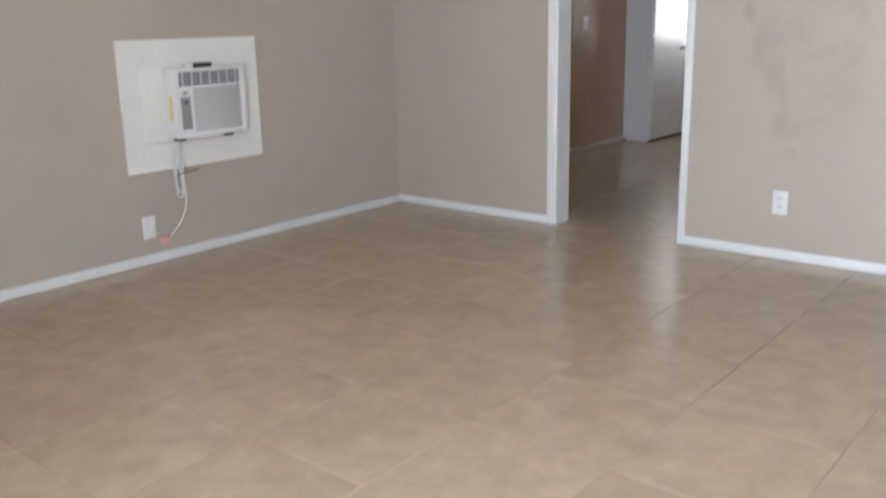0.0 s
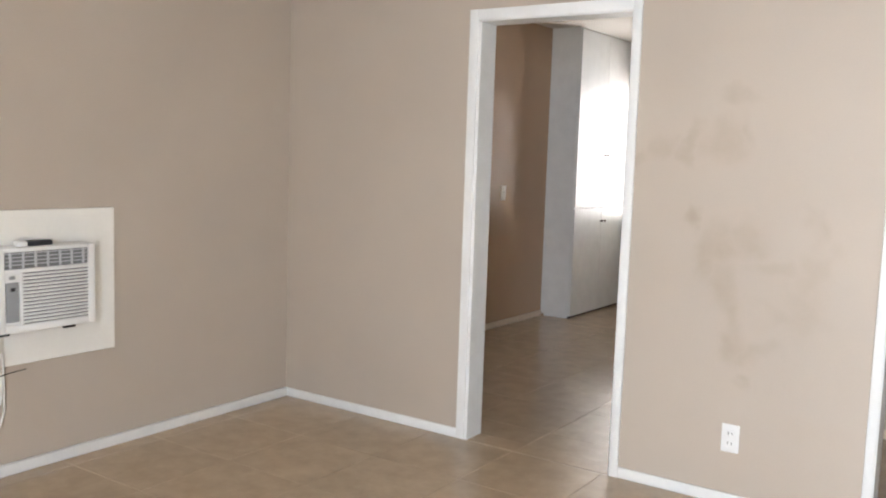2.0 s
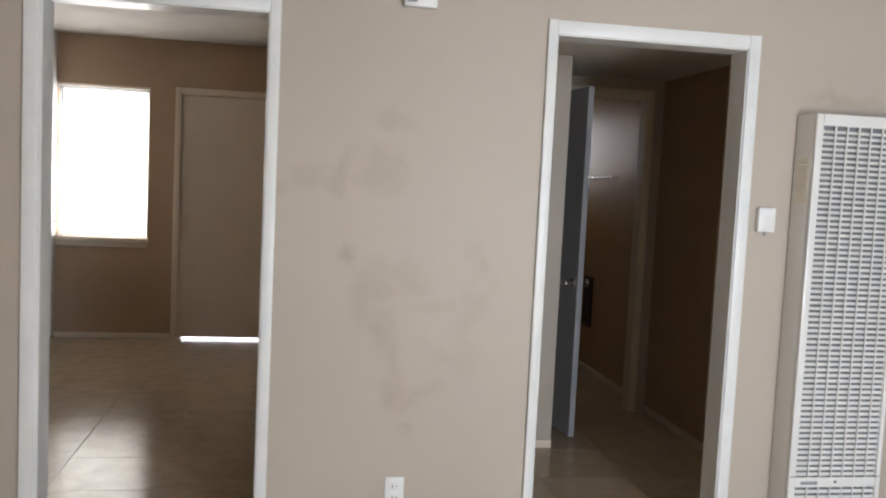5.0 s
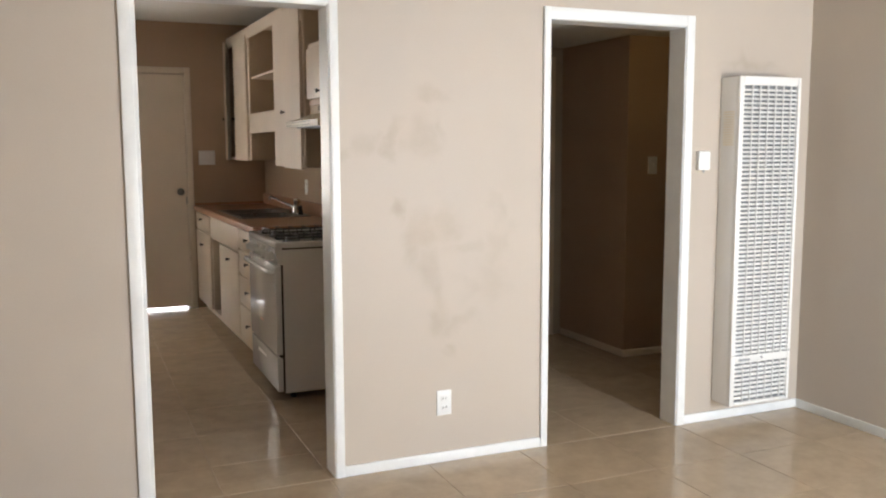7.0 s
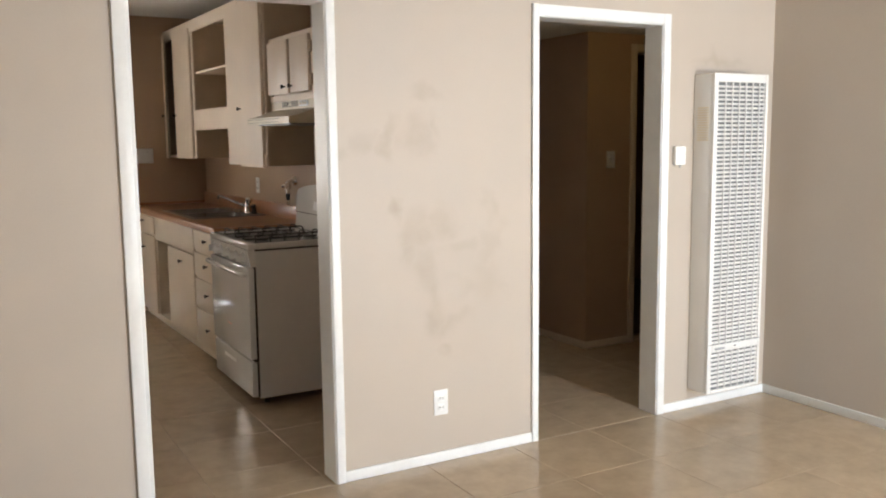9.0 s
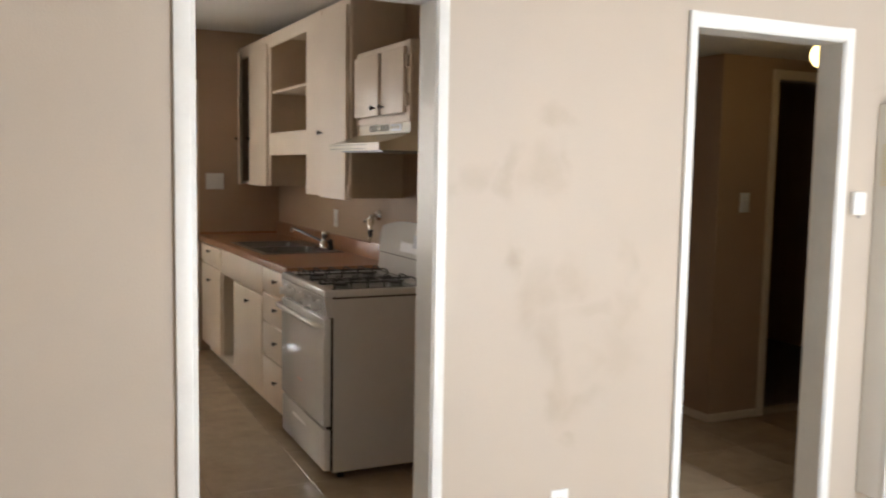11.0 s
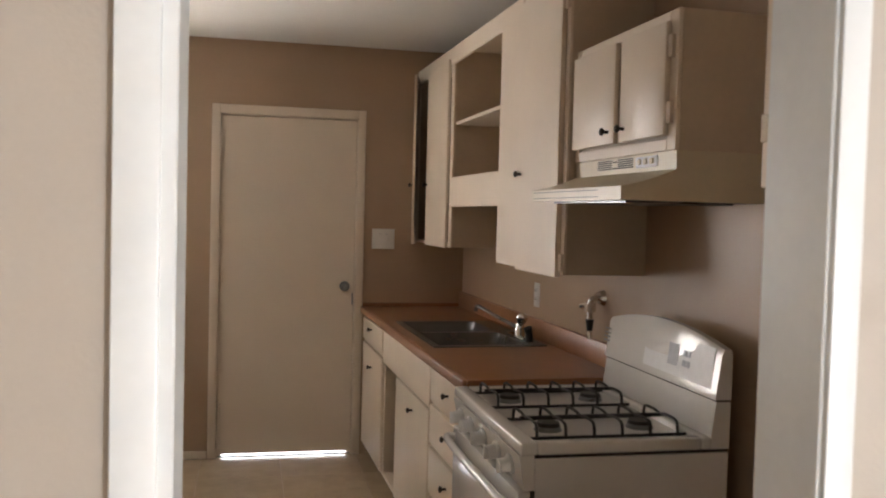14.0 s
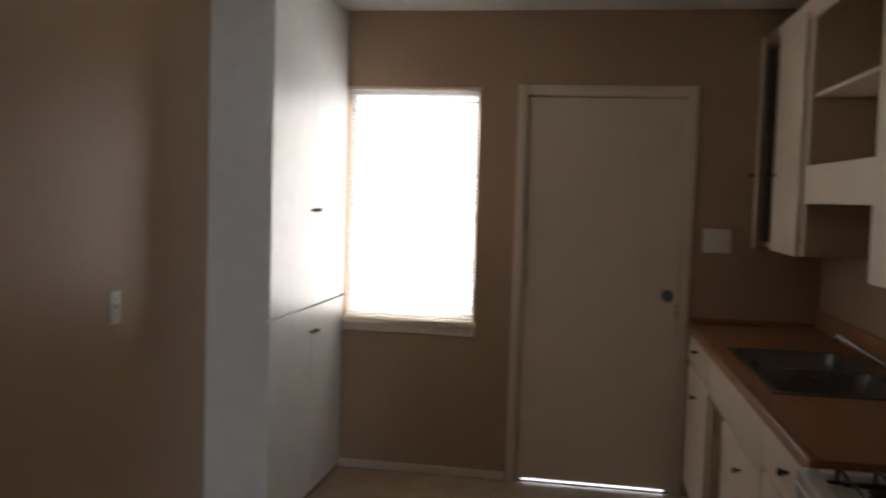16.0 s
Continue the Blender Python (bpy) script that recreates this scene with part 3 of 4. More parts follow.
part("badge", box(B(), AX - 0.004, AX + 0.001, AY0 + 0.045, AY0 + 0.07, 0.838, 0.852, 0.001), M_PLASTIC_GREY, ac)
part("energy_sticker", box(B(), -1.075, -1.052, AY0 + 0.001, AY0 + 0.0045, 0.71, 0.83), M_YELLOW, ac, "yellow sticker on the side")
part("clip", box(B(), AX - 0.03, AX - 0.005, AY1 - 0.14, AY1 - 0.09, AZ0 - 0.012, AZ0 + 0.002, 0.002), M_BLACK, ac)
part("clip", box(B(), AX - 0.05, AX - 0.01, AY0 + 0.0, AY0 + 0.05, AZ0 - 0.01, AZ0 + 0.002, 0.002), M_BLACK, ac)

rc = thing("remote_control", (-1.07, -1.58, AZ1), "black and silver remote lying on the air conditioner", "remote control")
part("body", box(B(), -1.085, -1.05, -1.645, -1.535, AZ1, AZ1 + 0.022, 0.006, 2), M_BLACK, rc)
part("end_cap", box(B(), -1.087, -1.048, -1.69, -1.645, AZ1, AZ1 + 0.022, 0.006, 2), M_PLASTIC, rc)

cord = thing("power_cord", (-1.1, -1.78, 0.5), "white bundled power cord hanging from the air conditioner", "power cord")
cx = XL + 0.018
part("cord", tube(B(), [(cx + 0.05, -1.755, 0.625), (cx + 0.03, -1.757, 0.52), (cx + 0.012, -1.735, 0.40), (cx + 0.012, -1.748, 0.34), (cx + 0.02, -1.775, 0.40), (cx + 0.03, -1.77, 0.53), (cx + 0.03, -1.79, 0.55),
                        (cx + 0.02, -1.782, 0.44), (cx + 0.012, -1.77, 0.33), (cx + 0.012, -1.74, 0.325), (cx + 0.02, -1.745, 0.42), (cx + 0.03, -1.76, 0.5), (cx + 0.03, -1.74, 0.52), (cx + 0.01, -1.725, 0.36),
                        (cx + 0.005, -1.725, 0.27), (cx + 0.012, -1.77, 0.19), (cx + 0.02, -1.845, 0.128)], 0.0045, 8, 6), M_PLASTIC, cord)
part("twist_tie", tube(B(), [(cx + 0.04, -1.79, 0.435), (cx + 0.035, -1.72, 0.445), (cx + 0.03, -1.64, 0.45)], 0.0022, 6, 4), M_BLACK, cord, "black wire tie round the cord")
part("plug", box(B(), cx, cx + 0.03, -1.90, -1.845, 0.10, 0.135, 0.006, 2), M_PINK, cord, "pink plug")
part("plug_adapter", box(B(), XL + 0.009, XL + 0.03, -1.945, -1.915, 0.145, 0.215, 0.004, 2), M_PLASTIC, cord)


for o in (ac, rc, cord):
    o.location.y += 0.08
    o.location.z -= 0.006


# ---- kitchen window and back door ----
win = thing("window_1", ((W0 + W1) / 2, KF, WZ0), "white aluminium window with overexposed daylight", "window", kind="structure")
wf = B()
for a in ((W0, W0 + 0.03, WZ0, WZ1), (W1 - 0.03, W1, WZ0, WZ1), (W0 + 0.03, W1 - 0.03, WZ1 - 0.03, WZ1), (W0 + 0.03, W1 - 0.03, WZ0, WZ0 + 0.03)):
    box(wf, a[0], a[1], KF + 0.07, KF + T, a[2], a[3], 0.003)
part("window_frame", wf, M_TRIM, win)
pane = part("pane", box(B(), W0 + 0.03, W1 - 0.03, KF + 0.094, KF + 0.098, WZ0 + 0.03, WZ1 - 0.03), M_GLASS, win)
pane.visible_shadow = False
part("window_sill", box(B(), W0 + 0.002, W1 + 0.012, KF - 0.035, KF + 0.07, WZ0 - 0.03, WZ0 + 0.002, 0.004, 2), M_DOOR, win)
part("apron", box(B(), W0 + 0.002, W1 + 0.006, KF - 0.014, KF, WZ0 - 0.075, WZ0 - 0.03, 0.003), M_DOOR, win)
part("head_strip", box(B(), W0, W1 + 0.006, KF - 0.006, KF + 0.004, WZ1 - 0.002, WZ1 + 0.012, 0.002), M_DOOR, win)

bl = thing("window_blind", ((W0 + W1) / 2, KF + 0.03, WZ0), "white horizontal mini blind lowered in the window", "blind")
part("head_rail", box(B(), W0 + 0.006, W1 - 0.006, KF + 0.012, KF + 0.045, WZ1 - 0.03, WZ1 - 0.003, 0.003), M_BLIND, bl)
part("bottom_rail", box(B(), W0 + 0.008, W1 - 0.008, KF + 0.016, KF + 0.04, WZ0 + 0.006, WZ0 + 0.022, 0.003), M_BLIND, bl)
sl = B()
extrude_profile(sl, [(KF + 0.017, 0.0058), (KF + 0.028, 0.0012), (KF + 0.039, -0.0062), (KF + 0.0387, -0.007), (KF + 0.0277, 0.0004), (KF + 0.0167, 0.005)], "x", W0 + 0.01, W1 - 0.01)
s0 = part("slat", sl, M_BLIND, bl, smooth=False)
s0.location = (0, 0, WZ0 + 0.035)
for i in range(1, 55):
    o = new("slat", s0.data)
    o.parent = bl
    o.matrix_parent_inverse = bl.matrix_basis.inverted()
    o.location = (0, 0, WZ0 + 0.035 + i * 0.0212)
for x in (W0 + 0.1, W1 - 0.1):
    part("ladder_cord", cyl(B(), (x, KF + 0.014, WZ0 + 0.02), (x, KF + 0.014, WZ1 - 0.02), 0.001, seg=5), M_BLIND, bl)
part("pull_cord", tube(B(), [(W1 - 0.06, KF + 0.008, WZ1 - 0.03), (W1 - 0.062, KF + 0.004, 1.3), (W1 - 0.06, KF - 0.04, 0.84), (W1 - 0.055, KF - 0.042, 0.76)], 0.0015, 5, 4), M_BLIND, bl)
part("tilt_wand", cyl(B(), (W0 + 0.04, KF + 0.004, 1.36), (W0 + 0.04, KF + 0.008, WZ1 - 0.03), 0.004, seg=6), M_VANE, bl)
part("tassel", cyl(B(), (W1 - 0.085, KF + 0.004, 1.545), (W1 - 0.085, KF + 0.004, 1.575), 0.005, 0.003, 8), M_PLASTIC_GREY, bl)

casing("trim_back_door", D0, D1, DH, KF, -1, T, "cream casing round the kitchen back door", mat=M_DOOR)
dr = thing("door_1", ((D0 + D1) / 2, KF + 0.03, 0.0), "closed cream flush back door with light under it", "door", kind="structure")
part("leaf", box(B(), D0 + 0.005, D1 - 0.005, KF + 0.012, KF + 0.052, 0.02, DH - 0.006, 0.002), M_DOOR, dr)
kn = part("door_knob", ball(cyl(cyl(B(), (0.735, KF + 0.012, 1.042), (0.735, KF + 0.006, 1.042), 0.031), (0.735, KF + 0.01, 1.042), (0.735, KF - 0.035, 1.042), 0.011), (0.735, KF - 0.045, 1.042), 0.026, 1, 0.75, 1), M_STEEL, dr, "worn chrome knob")
for z in (0.28, 1.08, 1.82):
    part("hinge", cyl(B(), (D0 + 0.014, KF + 0.006, z - 0.045), (D0 + 0.014, KF + 0.006, z + 0.045), 0.007), M_DOOR, dr)
part("strike", box(B(), D1 - 0.018, D1 - 0.012, KF - 0.001, KF + 0.01, 0.93, 1.0), M_STEEL, dr)
for nm, a in (("left_stop", (D0, D0 + 0.03, 0, DH)), ("right_stop", (D1 - 0.03, D1, 0, DH)), ("head_stop", (D0 + 0.03, D1 - 0.03, DH - 0.034, DH))):
    part(nm, box(B(), a[0], a[1], KF + 0.0515, KF + 0.075, a[2], a[3]), M_DOOR, dr)
part("threshold", box(B(), D0 + 0.014, D1 - 0.014, KF + 0.02, KF + T + 0.05, -0.003, 0.004, 0.001), M_STEEL, dr)

# ---- pantry ----
PXF, PY0 = -1.0, 3.335
pn = thing("pantry_cabinet", (-1.17, 3.9, 0), "tall white pantry cabinet with four flat doors", "cabinet")
part("carcass", box(box(B(), KL, PXF - 0.02, PY0, KF, 0.02, H, 0.002), KL + 0.03, PXF - 0.03, PY0 + 0.01, KF - 0.001, 0, 0.02), M_TRIM, pn)
# dark strip painted for the slight shadow below the pantry doors
part("toe_kick", box(B(), PXF - 0.03, PXF - 0.024, PY0 + 0.01, KF - 0.001, 0.0, 0.0195), M_DARK, pn)
SPL, PMID = 0.965, 3.9
for nm, y0, y1, z0, z1, ky, kz in (("door", PY0 + 0.002, PMID - 0.002, SPL + 0.006, H - 0.012, PMID - 0.03, 1.435), ("door", PMID + 0.002, KF - 0.004, SPL + 0.006, H - 0.012, PMID + 0.03, 1.435),
                                   ("door", PY0 + 0.002, PMID - 0.002, 0.022, SPL - 0.006, PMID - 0.03, 0.84), ("door", PMID + 0.002, KF - 0.004, 0.022, SPL - 0.006, PMID + 0.03, 0.84)):
    d = part(nm, box(B(), PXF - 0.02, PXF, y0, y1, z0, z1, 0.002), M_TRIM, pn)
    part("knob", ball(cyl(B(), (PXF, ky, kz), (PXF + 0.018, ky, kz), 0.005), (PXF + 0.022, ky, kz), 0.012, 0.6, 1, 1), M_BRONZE, d)


def knob(parent, x, y, z):
    """A small dark knob on a front that faces -x."""
    return part("knob", ball(cyl(B(), (x, y, z), (x - 0.018, y, z), 0.005), (x - 0.022, y, z), 0.0125, 0.6, 1, 1), M_BRONZE, parent)


# ---- base cabinets ----
CX = 0.885                                 # front of the carcasses
CTOP = 0.88
bc = thing("base_cabinet", (1.2, 4.12, 0), "white painted base cabinet with drawer and door", "cabinet", "kitchen base cabinets")
part("carcass", box(box(B(), CX, KR, 3.70, KF + 0.016, 0.08, CTOP, 0.002), CX + 0.06, KR, 3.70, KF + 0.016, 0, 0.08), M_CAB, bc)
d = part("drawer", box(B(), CX - 0.018, CX, 3.72, 4.39, 0.735, 0.865, 0.004, 2), M_CAB, bc)
knob(d, CX - 0.018, 4.06, 0.825)
d = part("door", box(B(), CX - 0.018, CX, 3.72, 4.39, 0.10, 0.715, 0.004, 2), M_CAB, bc)
knob(d, CX - 0.018, 4.05, 0.61)

sb = thing("sink_cabinet", (1.2, 3.3, 0), "white painted sink cabinet with an open bay and one door", "cabinet", "kitchen base cabinets")
s = B()
box(s, CX, KR, 2.58, 2.60, 0.08, CTOP)
box(s, CX, KR, 3.29, 3.31, 0.08, 0.70)
box(s, CX, KR, 2.60, 3.70, 0.08, 0.10)
box(s, KR - 0.02, KR, 2.60, 3.70, 0.10, 0.70)
box(s, CX + 0.06, CX + 0.08, 2.58, 3.70, 0, 0.08)
part("carcass", s, M_CAB, sb)
part("false_front", box(B(), CX - 0.016, CX, 2.59, 3.695, 0.70, CTOP, 0.004, 2), M_CAB, sb)
d = part("door", box(B(), CX - 0.018, CX, 2.59, 3.305, 0.10, 0.69, 0.004, 2), M_CAB, sb)
knob(d, CX - 0.018, 2.90, 0.62)

db = thing("drawer_cabinet", (1.2, 2.4, 0), "white painted cabinet with four drawers beside the stove", "cabinet", "kitchen base cabinets")
part("carcass", box(box(B(), CX, KR, 2.06, 2.58, 0.08, CTOP, 0.002), CX + 0.06, KR, 2.06, 2.58, 0, 0.08), M_CAB, db)
for z0, z1 in ((0.74, 0.872), (0.565, 0.722), (0.36, 0.547), (0.11, 0.342)):
    d = part("drawer", box(B(), CX - 0.018, CX, 2.085, 2.565, z0, z1, 0.004, 2), M_CAB, db)
    knob(d, CX - 0.018, 2.26, (z0 + z1) / 2 + 0.01)

# worktop with sink cut-out
SX0, SX1, SY0, SY1 = 0.94, 1.437, 2.78, 3.65
TOP = 0.92
wt = thing("worktop", (1.2, 3.2, CTOP), "worn orange-brown laminate worktop with backsplash", "worktop")
FXE = 0.856
t = B()
box(t, FXE + 0.02, SX0, 2.03, KF + 0.016, CTOP, TOP)
box(t, SX1, KR - 0.001, 2.03, KF + 0.016, CTOP, TOP)
box(t, SX0, SX1, 2.03, SY0, CTOP, TOP)
box(t, SX0, SX1, SY1, KF + 0.016, CTOP, TOP)
part("slab", t, M_TOP, wt, smooth=False)
part("front_edge", box(B(), FXE, FXE + 0.02, 2.03, KF + 0.016, CTOP - 0.002, TOP + 0.001, 0.007, 3), M_TOP, wt)
part("backsplash", box(B(), KR - 0.022, KR - 0.001, 2.03, KF + 0.016, TOP, TOP + 0.095, 0.005, 2), M_TOP, wt)
part("end_splash", box(B(), FXE + 0.01, KR - 0.022, KF - 0.004, KF + 0.016, TOP, TOP + 0.02, 0.003), M_TOP, wt)

sk = thing("sink", (1.19, 3.2, TOP), "stainless steel double-bowl kitchen sink", "sink")


def bowl(x0, x1, y0, y1, zt, zb):
    """An open bowl with rounded corners and sloping sides."""
    bm = B()
    rings = []
    for f, z, r in ((0.0, zt, 0.045), (0.004, zt - 0.008, 0.045), (0.02, zb + 0.03, 0.05), (0.05, zb, 0.05)):
        ring = []
        for cx_, cy_, a0 in ((x1 - f - r, y1 - f - r, 0), (x0 + f + r, y1 - f - r, 90), (x0 + f + r, y0 + f + r, 180), (x1 - f - r, y0 + f + r, 270)):
            for k in range(5):
                a = radians(a0 + k * 22.5)
                ring.append(bm.verts.new((cx_ + r * math.cos(a), cy_ + r * math.sin(a), z)))
        rings.append(ring)
    for a, b in zip(rings, rings[1:]):
        for k in range(len(a)):
            bm.faces.new((a[k], a[(k + 1) % len(a)], b[(k + 1) % len(b)], b[k]))
    bm.faces.new(rings[-1])
    return bm


rim = B()
ym = (SY0 + SY1) / 2
zr0, zr1 = TOP - 0.004, TOP + 0.006
for a in ((SX0 - 0.012, SX0 + 0.02, SY0 - 0.012, SY1 + 0.012), (SX1 - 0.085, SX1 + 0.012, SY0 - 0.012, SY1 + 0.012), (SX0 + 0.02, SX1 - 0.085, SY0 - 0.012, SY0 + 0.02), (SX0 + 0.02, SX1 - 0.085, SY1 - 0.02, SY1 + 0.012), (SX0 + 0.02, SX1 - 0.085, ym - 0.015, ym + 0.015)):
    box(rim, a[0], a[1], a[2], a[3], zr0, zr1, 0.002)
part("rim", rim, M_STEEL, sk)
for y0, y1 in ((SY0 + 0.02, ym - 0.015), (ym + 0.015, SY1 - 0.02)):
    bw = part("bowl", bowl(SX0 + 0.02, SX1 - 0.085, y0, y1, TOP + 0.003, TOP - 0.16), M_STEEL, sk)
    part("drain", cyl(B(), (1.17, (y0 + y1) / 2, TOP - 0.16), (1.17, (y0 + y1) / 2, TOP - 0.155), 0.04), M_CHROME, bw)

fc = thing("faucet", (1.395, 3.06, TOP), "chrome swivel faucet with side sprayer on the sink", "faucet")
part("deck_plate", box(B(), 1.37, 1.425, 2.90, 3.12, zr1 - 0.001, zr1 + 0.014, 0.006, 2), M_CHROME, fc)
part("body", cyl(cyl(B(), (1.397, 3.0, zr1), (1.397, 3.0, zr1 + 0.05), 0.026, 0.022), (1.397, 3.0, zr1 + 0.05), (1.397, 3.0, zr1 + 0.08), 0.022, 0.012), M_CHROME, fc)
part("spout", tube(B(), [(1.397, 3.0, zr1 + 0.045), (1.37, 3.07, zr1 + 0.06), (1.32, 3.19, zr1 + 0.09), (1.285, 3.30, zr1 + 0.115), (1.277, 3.33, zr1 + 0.11), (1.275, 3.335, zr1 + 0.09)], 0.0095, 10, 5), M_STEEL, fc)
part("handle", ball(cyl(B(), (1.397, 2.985, zr1 + 0.075), (1.397, 2.975, zr1 + 0.09), 0.02, 0.024), (1.397, 2.97, zr1 + 0.10), 0.027, 1, 1, 0.8), M_CHROME, fc, "round chrome handle")
part("sprayer", cyl(cyl(B(), (1.40, 2.875, zr1), (1.40, 2.875, zr1 + 0.035), 0.02, 0.016), (1.40, 2.875, zr1 + 0.035), (1.39, 2.87, zr1 + 0.065), 0.016, 0.02), M_BLACK, fc, "black side sprayer")

gv = thing("gas_valve", (KR - 0.03, 2.33, 1.15), "chrome pipe fitting with black handle on the wall", "pipe fitting")
part("pipe", tube(B(), [(KR, 2.30, 1.185), (KR - 0.045, 2.30, 1.18), (KR - 0.055, 2.30, 1.165), (KR - 0.055, 2.30, 1.09)], 0.011, 8, 4), M_CHROME, gv)
part("flange", cyl(B(), (KR - 0.001, 2.30, 1.185), (KR - 0.02, 2.30, 1.185), 0.034, 0.024), M_CHROME, gv)
part("nut", cyl(B(), (KR - 0.055, 2.30, 1.13), (KR - 0.055, 2.30, 1.165), 0.022, seg=6), M_CHROME, gv)
part("side_arm", tube(B(), [(KR - 0.055, 2.30, 1.15), (KR - 0.06, 2.34, 1.153), (KR - 0.06, 2.375, 1.145)], 0.012, 8, 4), M_CHROME, gv)
part("hose_end", cyl(B(), (KR - 0.055, 2.295, 1.02), (KR - 0.055, 2.30, 1.05), 0.008, 0.01), M_CHROME, gv)
part("handle", cyl(B(), (KR - 0.055, 2.30, 1.055), (KR - 0.055, 2.30, 1.10), 0.011, 0.017), M_BLACK, gv, "black plastic handle")

# ---- upper cabinets ----
UX = 1.195                                  # front of the run
uc = thing("upper_cabinet", (1.35, 3.2, 1.3), "long cream upper cabinet with open shelves and ajar door", "cabinet", "kitchen upper cabinets")
UY0, UY1 = 1.955, KF + 0.006
UZ1 = 2.375
ZL, ZT = 1.325, 1.297                         # undersides
c = B()
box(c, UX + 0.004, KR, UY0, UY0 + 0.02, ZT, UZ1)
part("side_panel", c, M_CAB_TAN, uc, "tan side panel")
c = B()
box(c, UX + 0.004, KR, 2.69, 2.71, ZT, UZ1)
part("divider", c, M_CAB_TAN, uc)
part("divider", box(B(), UX + 0.004, KR, 3.565, 3.585, ZL, UZ1), M_CAB_TAN, uc)
part("back_panel", box(B(), KR - 0.012, KR, UY0 + 0.02, UY1, ZL, UZ1), M_CAB_TAN, uc)
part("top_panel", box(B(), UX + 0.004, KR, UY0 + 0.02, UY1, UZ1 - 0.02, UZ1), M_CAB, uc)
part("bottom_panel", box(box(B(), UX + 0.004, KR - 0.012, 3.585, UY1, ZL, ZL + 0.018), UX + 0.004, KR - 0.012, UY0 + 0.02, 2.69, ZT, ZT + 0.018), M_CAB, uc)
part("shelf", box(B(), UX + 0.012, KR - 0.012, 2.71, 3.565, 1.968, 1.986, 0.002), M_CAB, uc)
part("shelf", box(B(), UX + 0.012, KR - 0.012, 2.71, 3.565, 1.675, 1.693, 0.002), M_CAB_TAN, uc)
part("valance", box(B(), UX - 0.012, UX + 0.004, 2.70, 3.575, 1.54, 1.693, 0.003), M_CAB, uc)
part("top_rail", box(B(), UX - 0.012, UX + 0.004, UY0, UY1 - 0.002, 2.286, UZ1, 0.003), M_CAB, uc)
for a in ((UY0, UY0 + 0.03, ZT), (2.68, 2.72, ZT), (3.555, 3.605, ZL), (UY1 - 0.03, UY1 - 0.002, ZL)):
    part("stile", box(B(), UX - 0.006, UX + 0.004, a[0], a[1], a[2], 2.288), M_CAB, uc)
# sheet just inside the front; its near-black is the cabinet's inner shade
part("ajar_gap_shade", box(B(), UX + 0.02, UX + 0.024, 4.04, 4.28, ZL + 0.02, 2.30), M_DARK, uc, "near-black sheet painted for the shade behind the ajar door")
d = part("door", box(B(), UX - 0.024, UX - 0.007, 3.612, 4.10, 1.32, 2.318, 0.003), M_CAB, uc)
knob(d, UX - 0.024, 4.06, 1.668)
m_open = B()
box(m_open, UX - 0.024, UX - 0.007, 4.17, 4.40, 1.32, 2.318, 0.003)
bmesh.ops.rotate(m_open, verts=m_open.verts[:], cent=(UX - 0.01, 4.40, 0), matrix=Matrix.Rotation(radians(-16), 3, "Z"))
d = part("door", m_open, M_CAB, uc, "cream door standing ajar")
knob(d, UX - 0.078, 4.205, 1.668)
part("fixed_panel", box(B(), UX - 0.018, UX - 0.006, 2.428, 2.705, 1.297, 2.37, 0.003), M_CAB, uc)
d = part("door", box(B(), UX - 0.026, UX - 0.006, 1.985, 2.424, 1.287, 2.335, 0.003), M_CAB, uc)
knob(d, UX - 0.026, 2.385, 1.664)
for z in (1.34, 2.25):
    part("hinge", box(B(), UX - 0.016, UX - 0.004, 1.96, 1.983, z - 0.03, z + 0.03, 0.002), M_CAB, uc)

HX, HY0, HY1, HZ0, HZ1 = 1.23, 1.25, 1.95, 1.687, 2.068
hc = thing("hood_cabinet", (1.35, 1.53, HZ0), "cream two-door cabinet above the range hood", "cabinet", "kitchen upper cabinets")
part("carcass", box(B(), HX, KR, HY0, HY1, HZ0, HZ1, 0.002), M_CAB_TAN, hc)
ff = B()
for a in ((HY0, HY0 + 0.05, HZ0, HZ1), (HY1 - 0.03, HY1, HZ0, HZ1), (HY0 + 0.05, HY1 - 0.03, HZ1 - 0.03, HZ1), (HY0 + 0.05, HY1 - 0.03, HZ0, HZ0 + 0.035)):
    box(ff, HX - 0.012, HX, a[0], a[1], a[2], a[3], 0.002)
part("face_frame", ff, M_CAB, hc)
for y0, y1, ky in ((1.288, 1.568, 1.535), (1.607, 1.94, 1.645)):
    d = part("door", box(B(), HX - 0.03, HX - 0.012, y0, y1, HZ0 + 0.042, HZ1 - 0.03, 0.004, 2), M_CAB, hc)
    knob(d, HX - 0.03, ky, HZ0 + 0.08)
for z in (1.79, 1.97):
    part("hinge", box(B(), HX - 0.024, HX - 0.011, 1.265, 1.287, z - 0.03, z + 0.03, 0.002), M_CAB_TAN, hc)

hd = thing("range_hood", (1.3, 1.53, 1.57), "old almond range hood with vent slots over the stove", "range hood")
LX = 1.065
prof = [(KR - 0.001, HZ0), (HX - 0.006, HZ0), (HX - 0.006, 1.636), (HX - 0.03, 1.626), (HX - 0.06, 1.614), (HX - 0.10, 1.601), (HX - 0.135, 1.592), (LX, 1.586), (LX, 1.55), (LX + 0.02, 1.55), (KR - 0.001, 1.55)]
part("canopy", extrude_profile(B(), prof, "y", HY0, HY1), M_ENAMEL_OLD, hd)
for y0, y1 in ((1.51, 1.615), (1.66, 1.763)):
    for i in range(5):
        part("vent_slot", box(B(), HX - 0.0075, HX - 0.005, y0, y1, 1.652 + i * 0.0063, 1.6555 + i * 0.0063), M_DARK, hd)
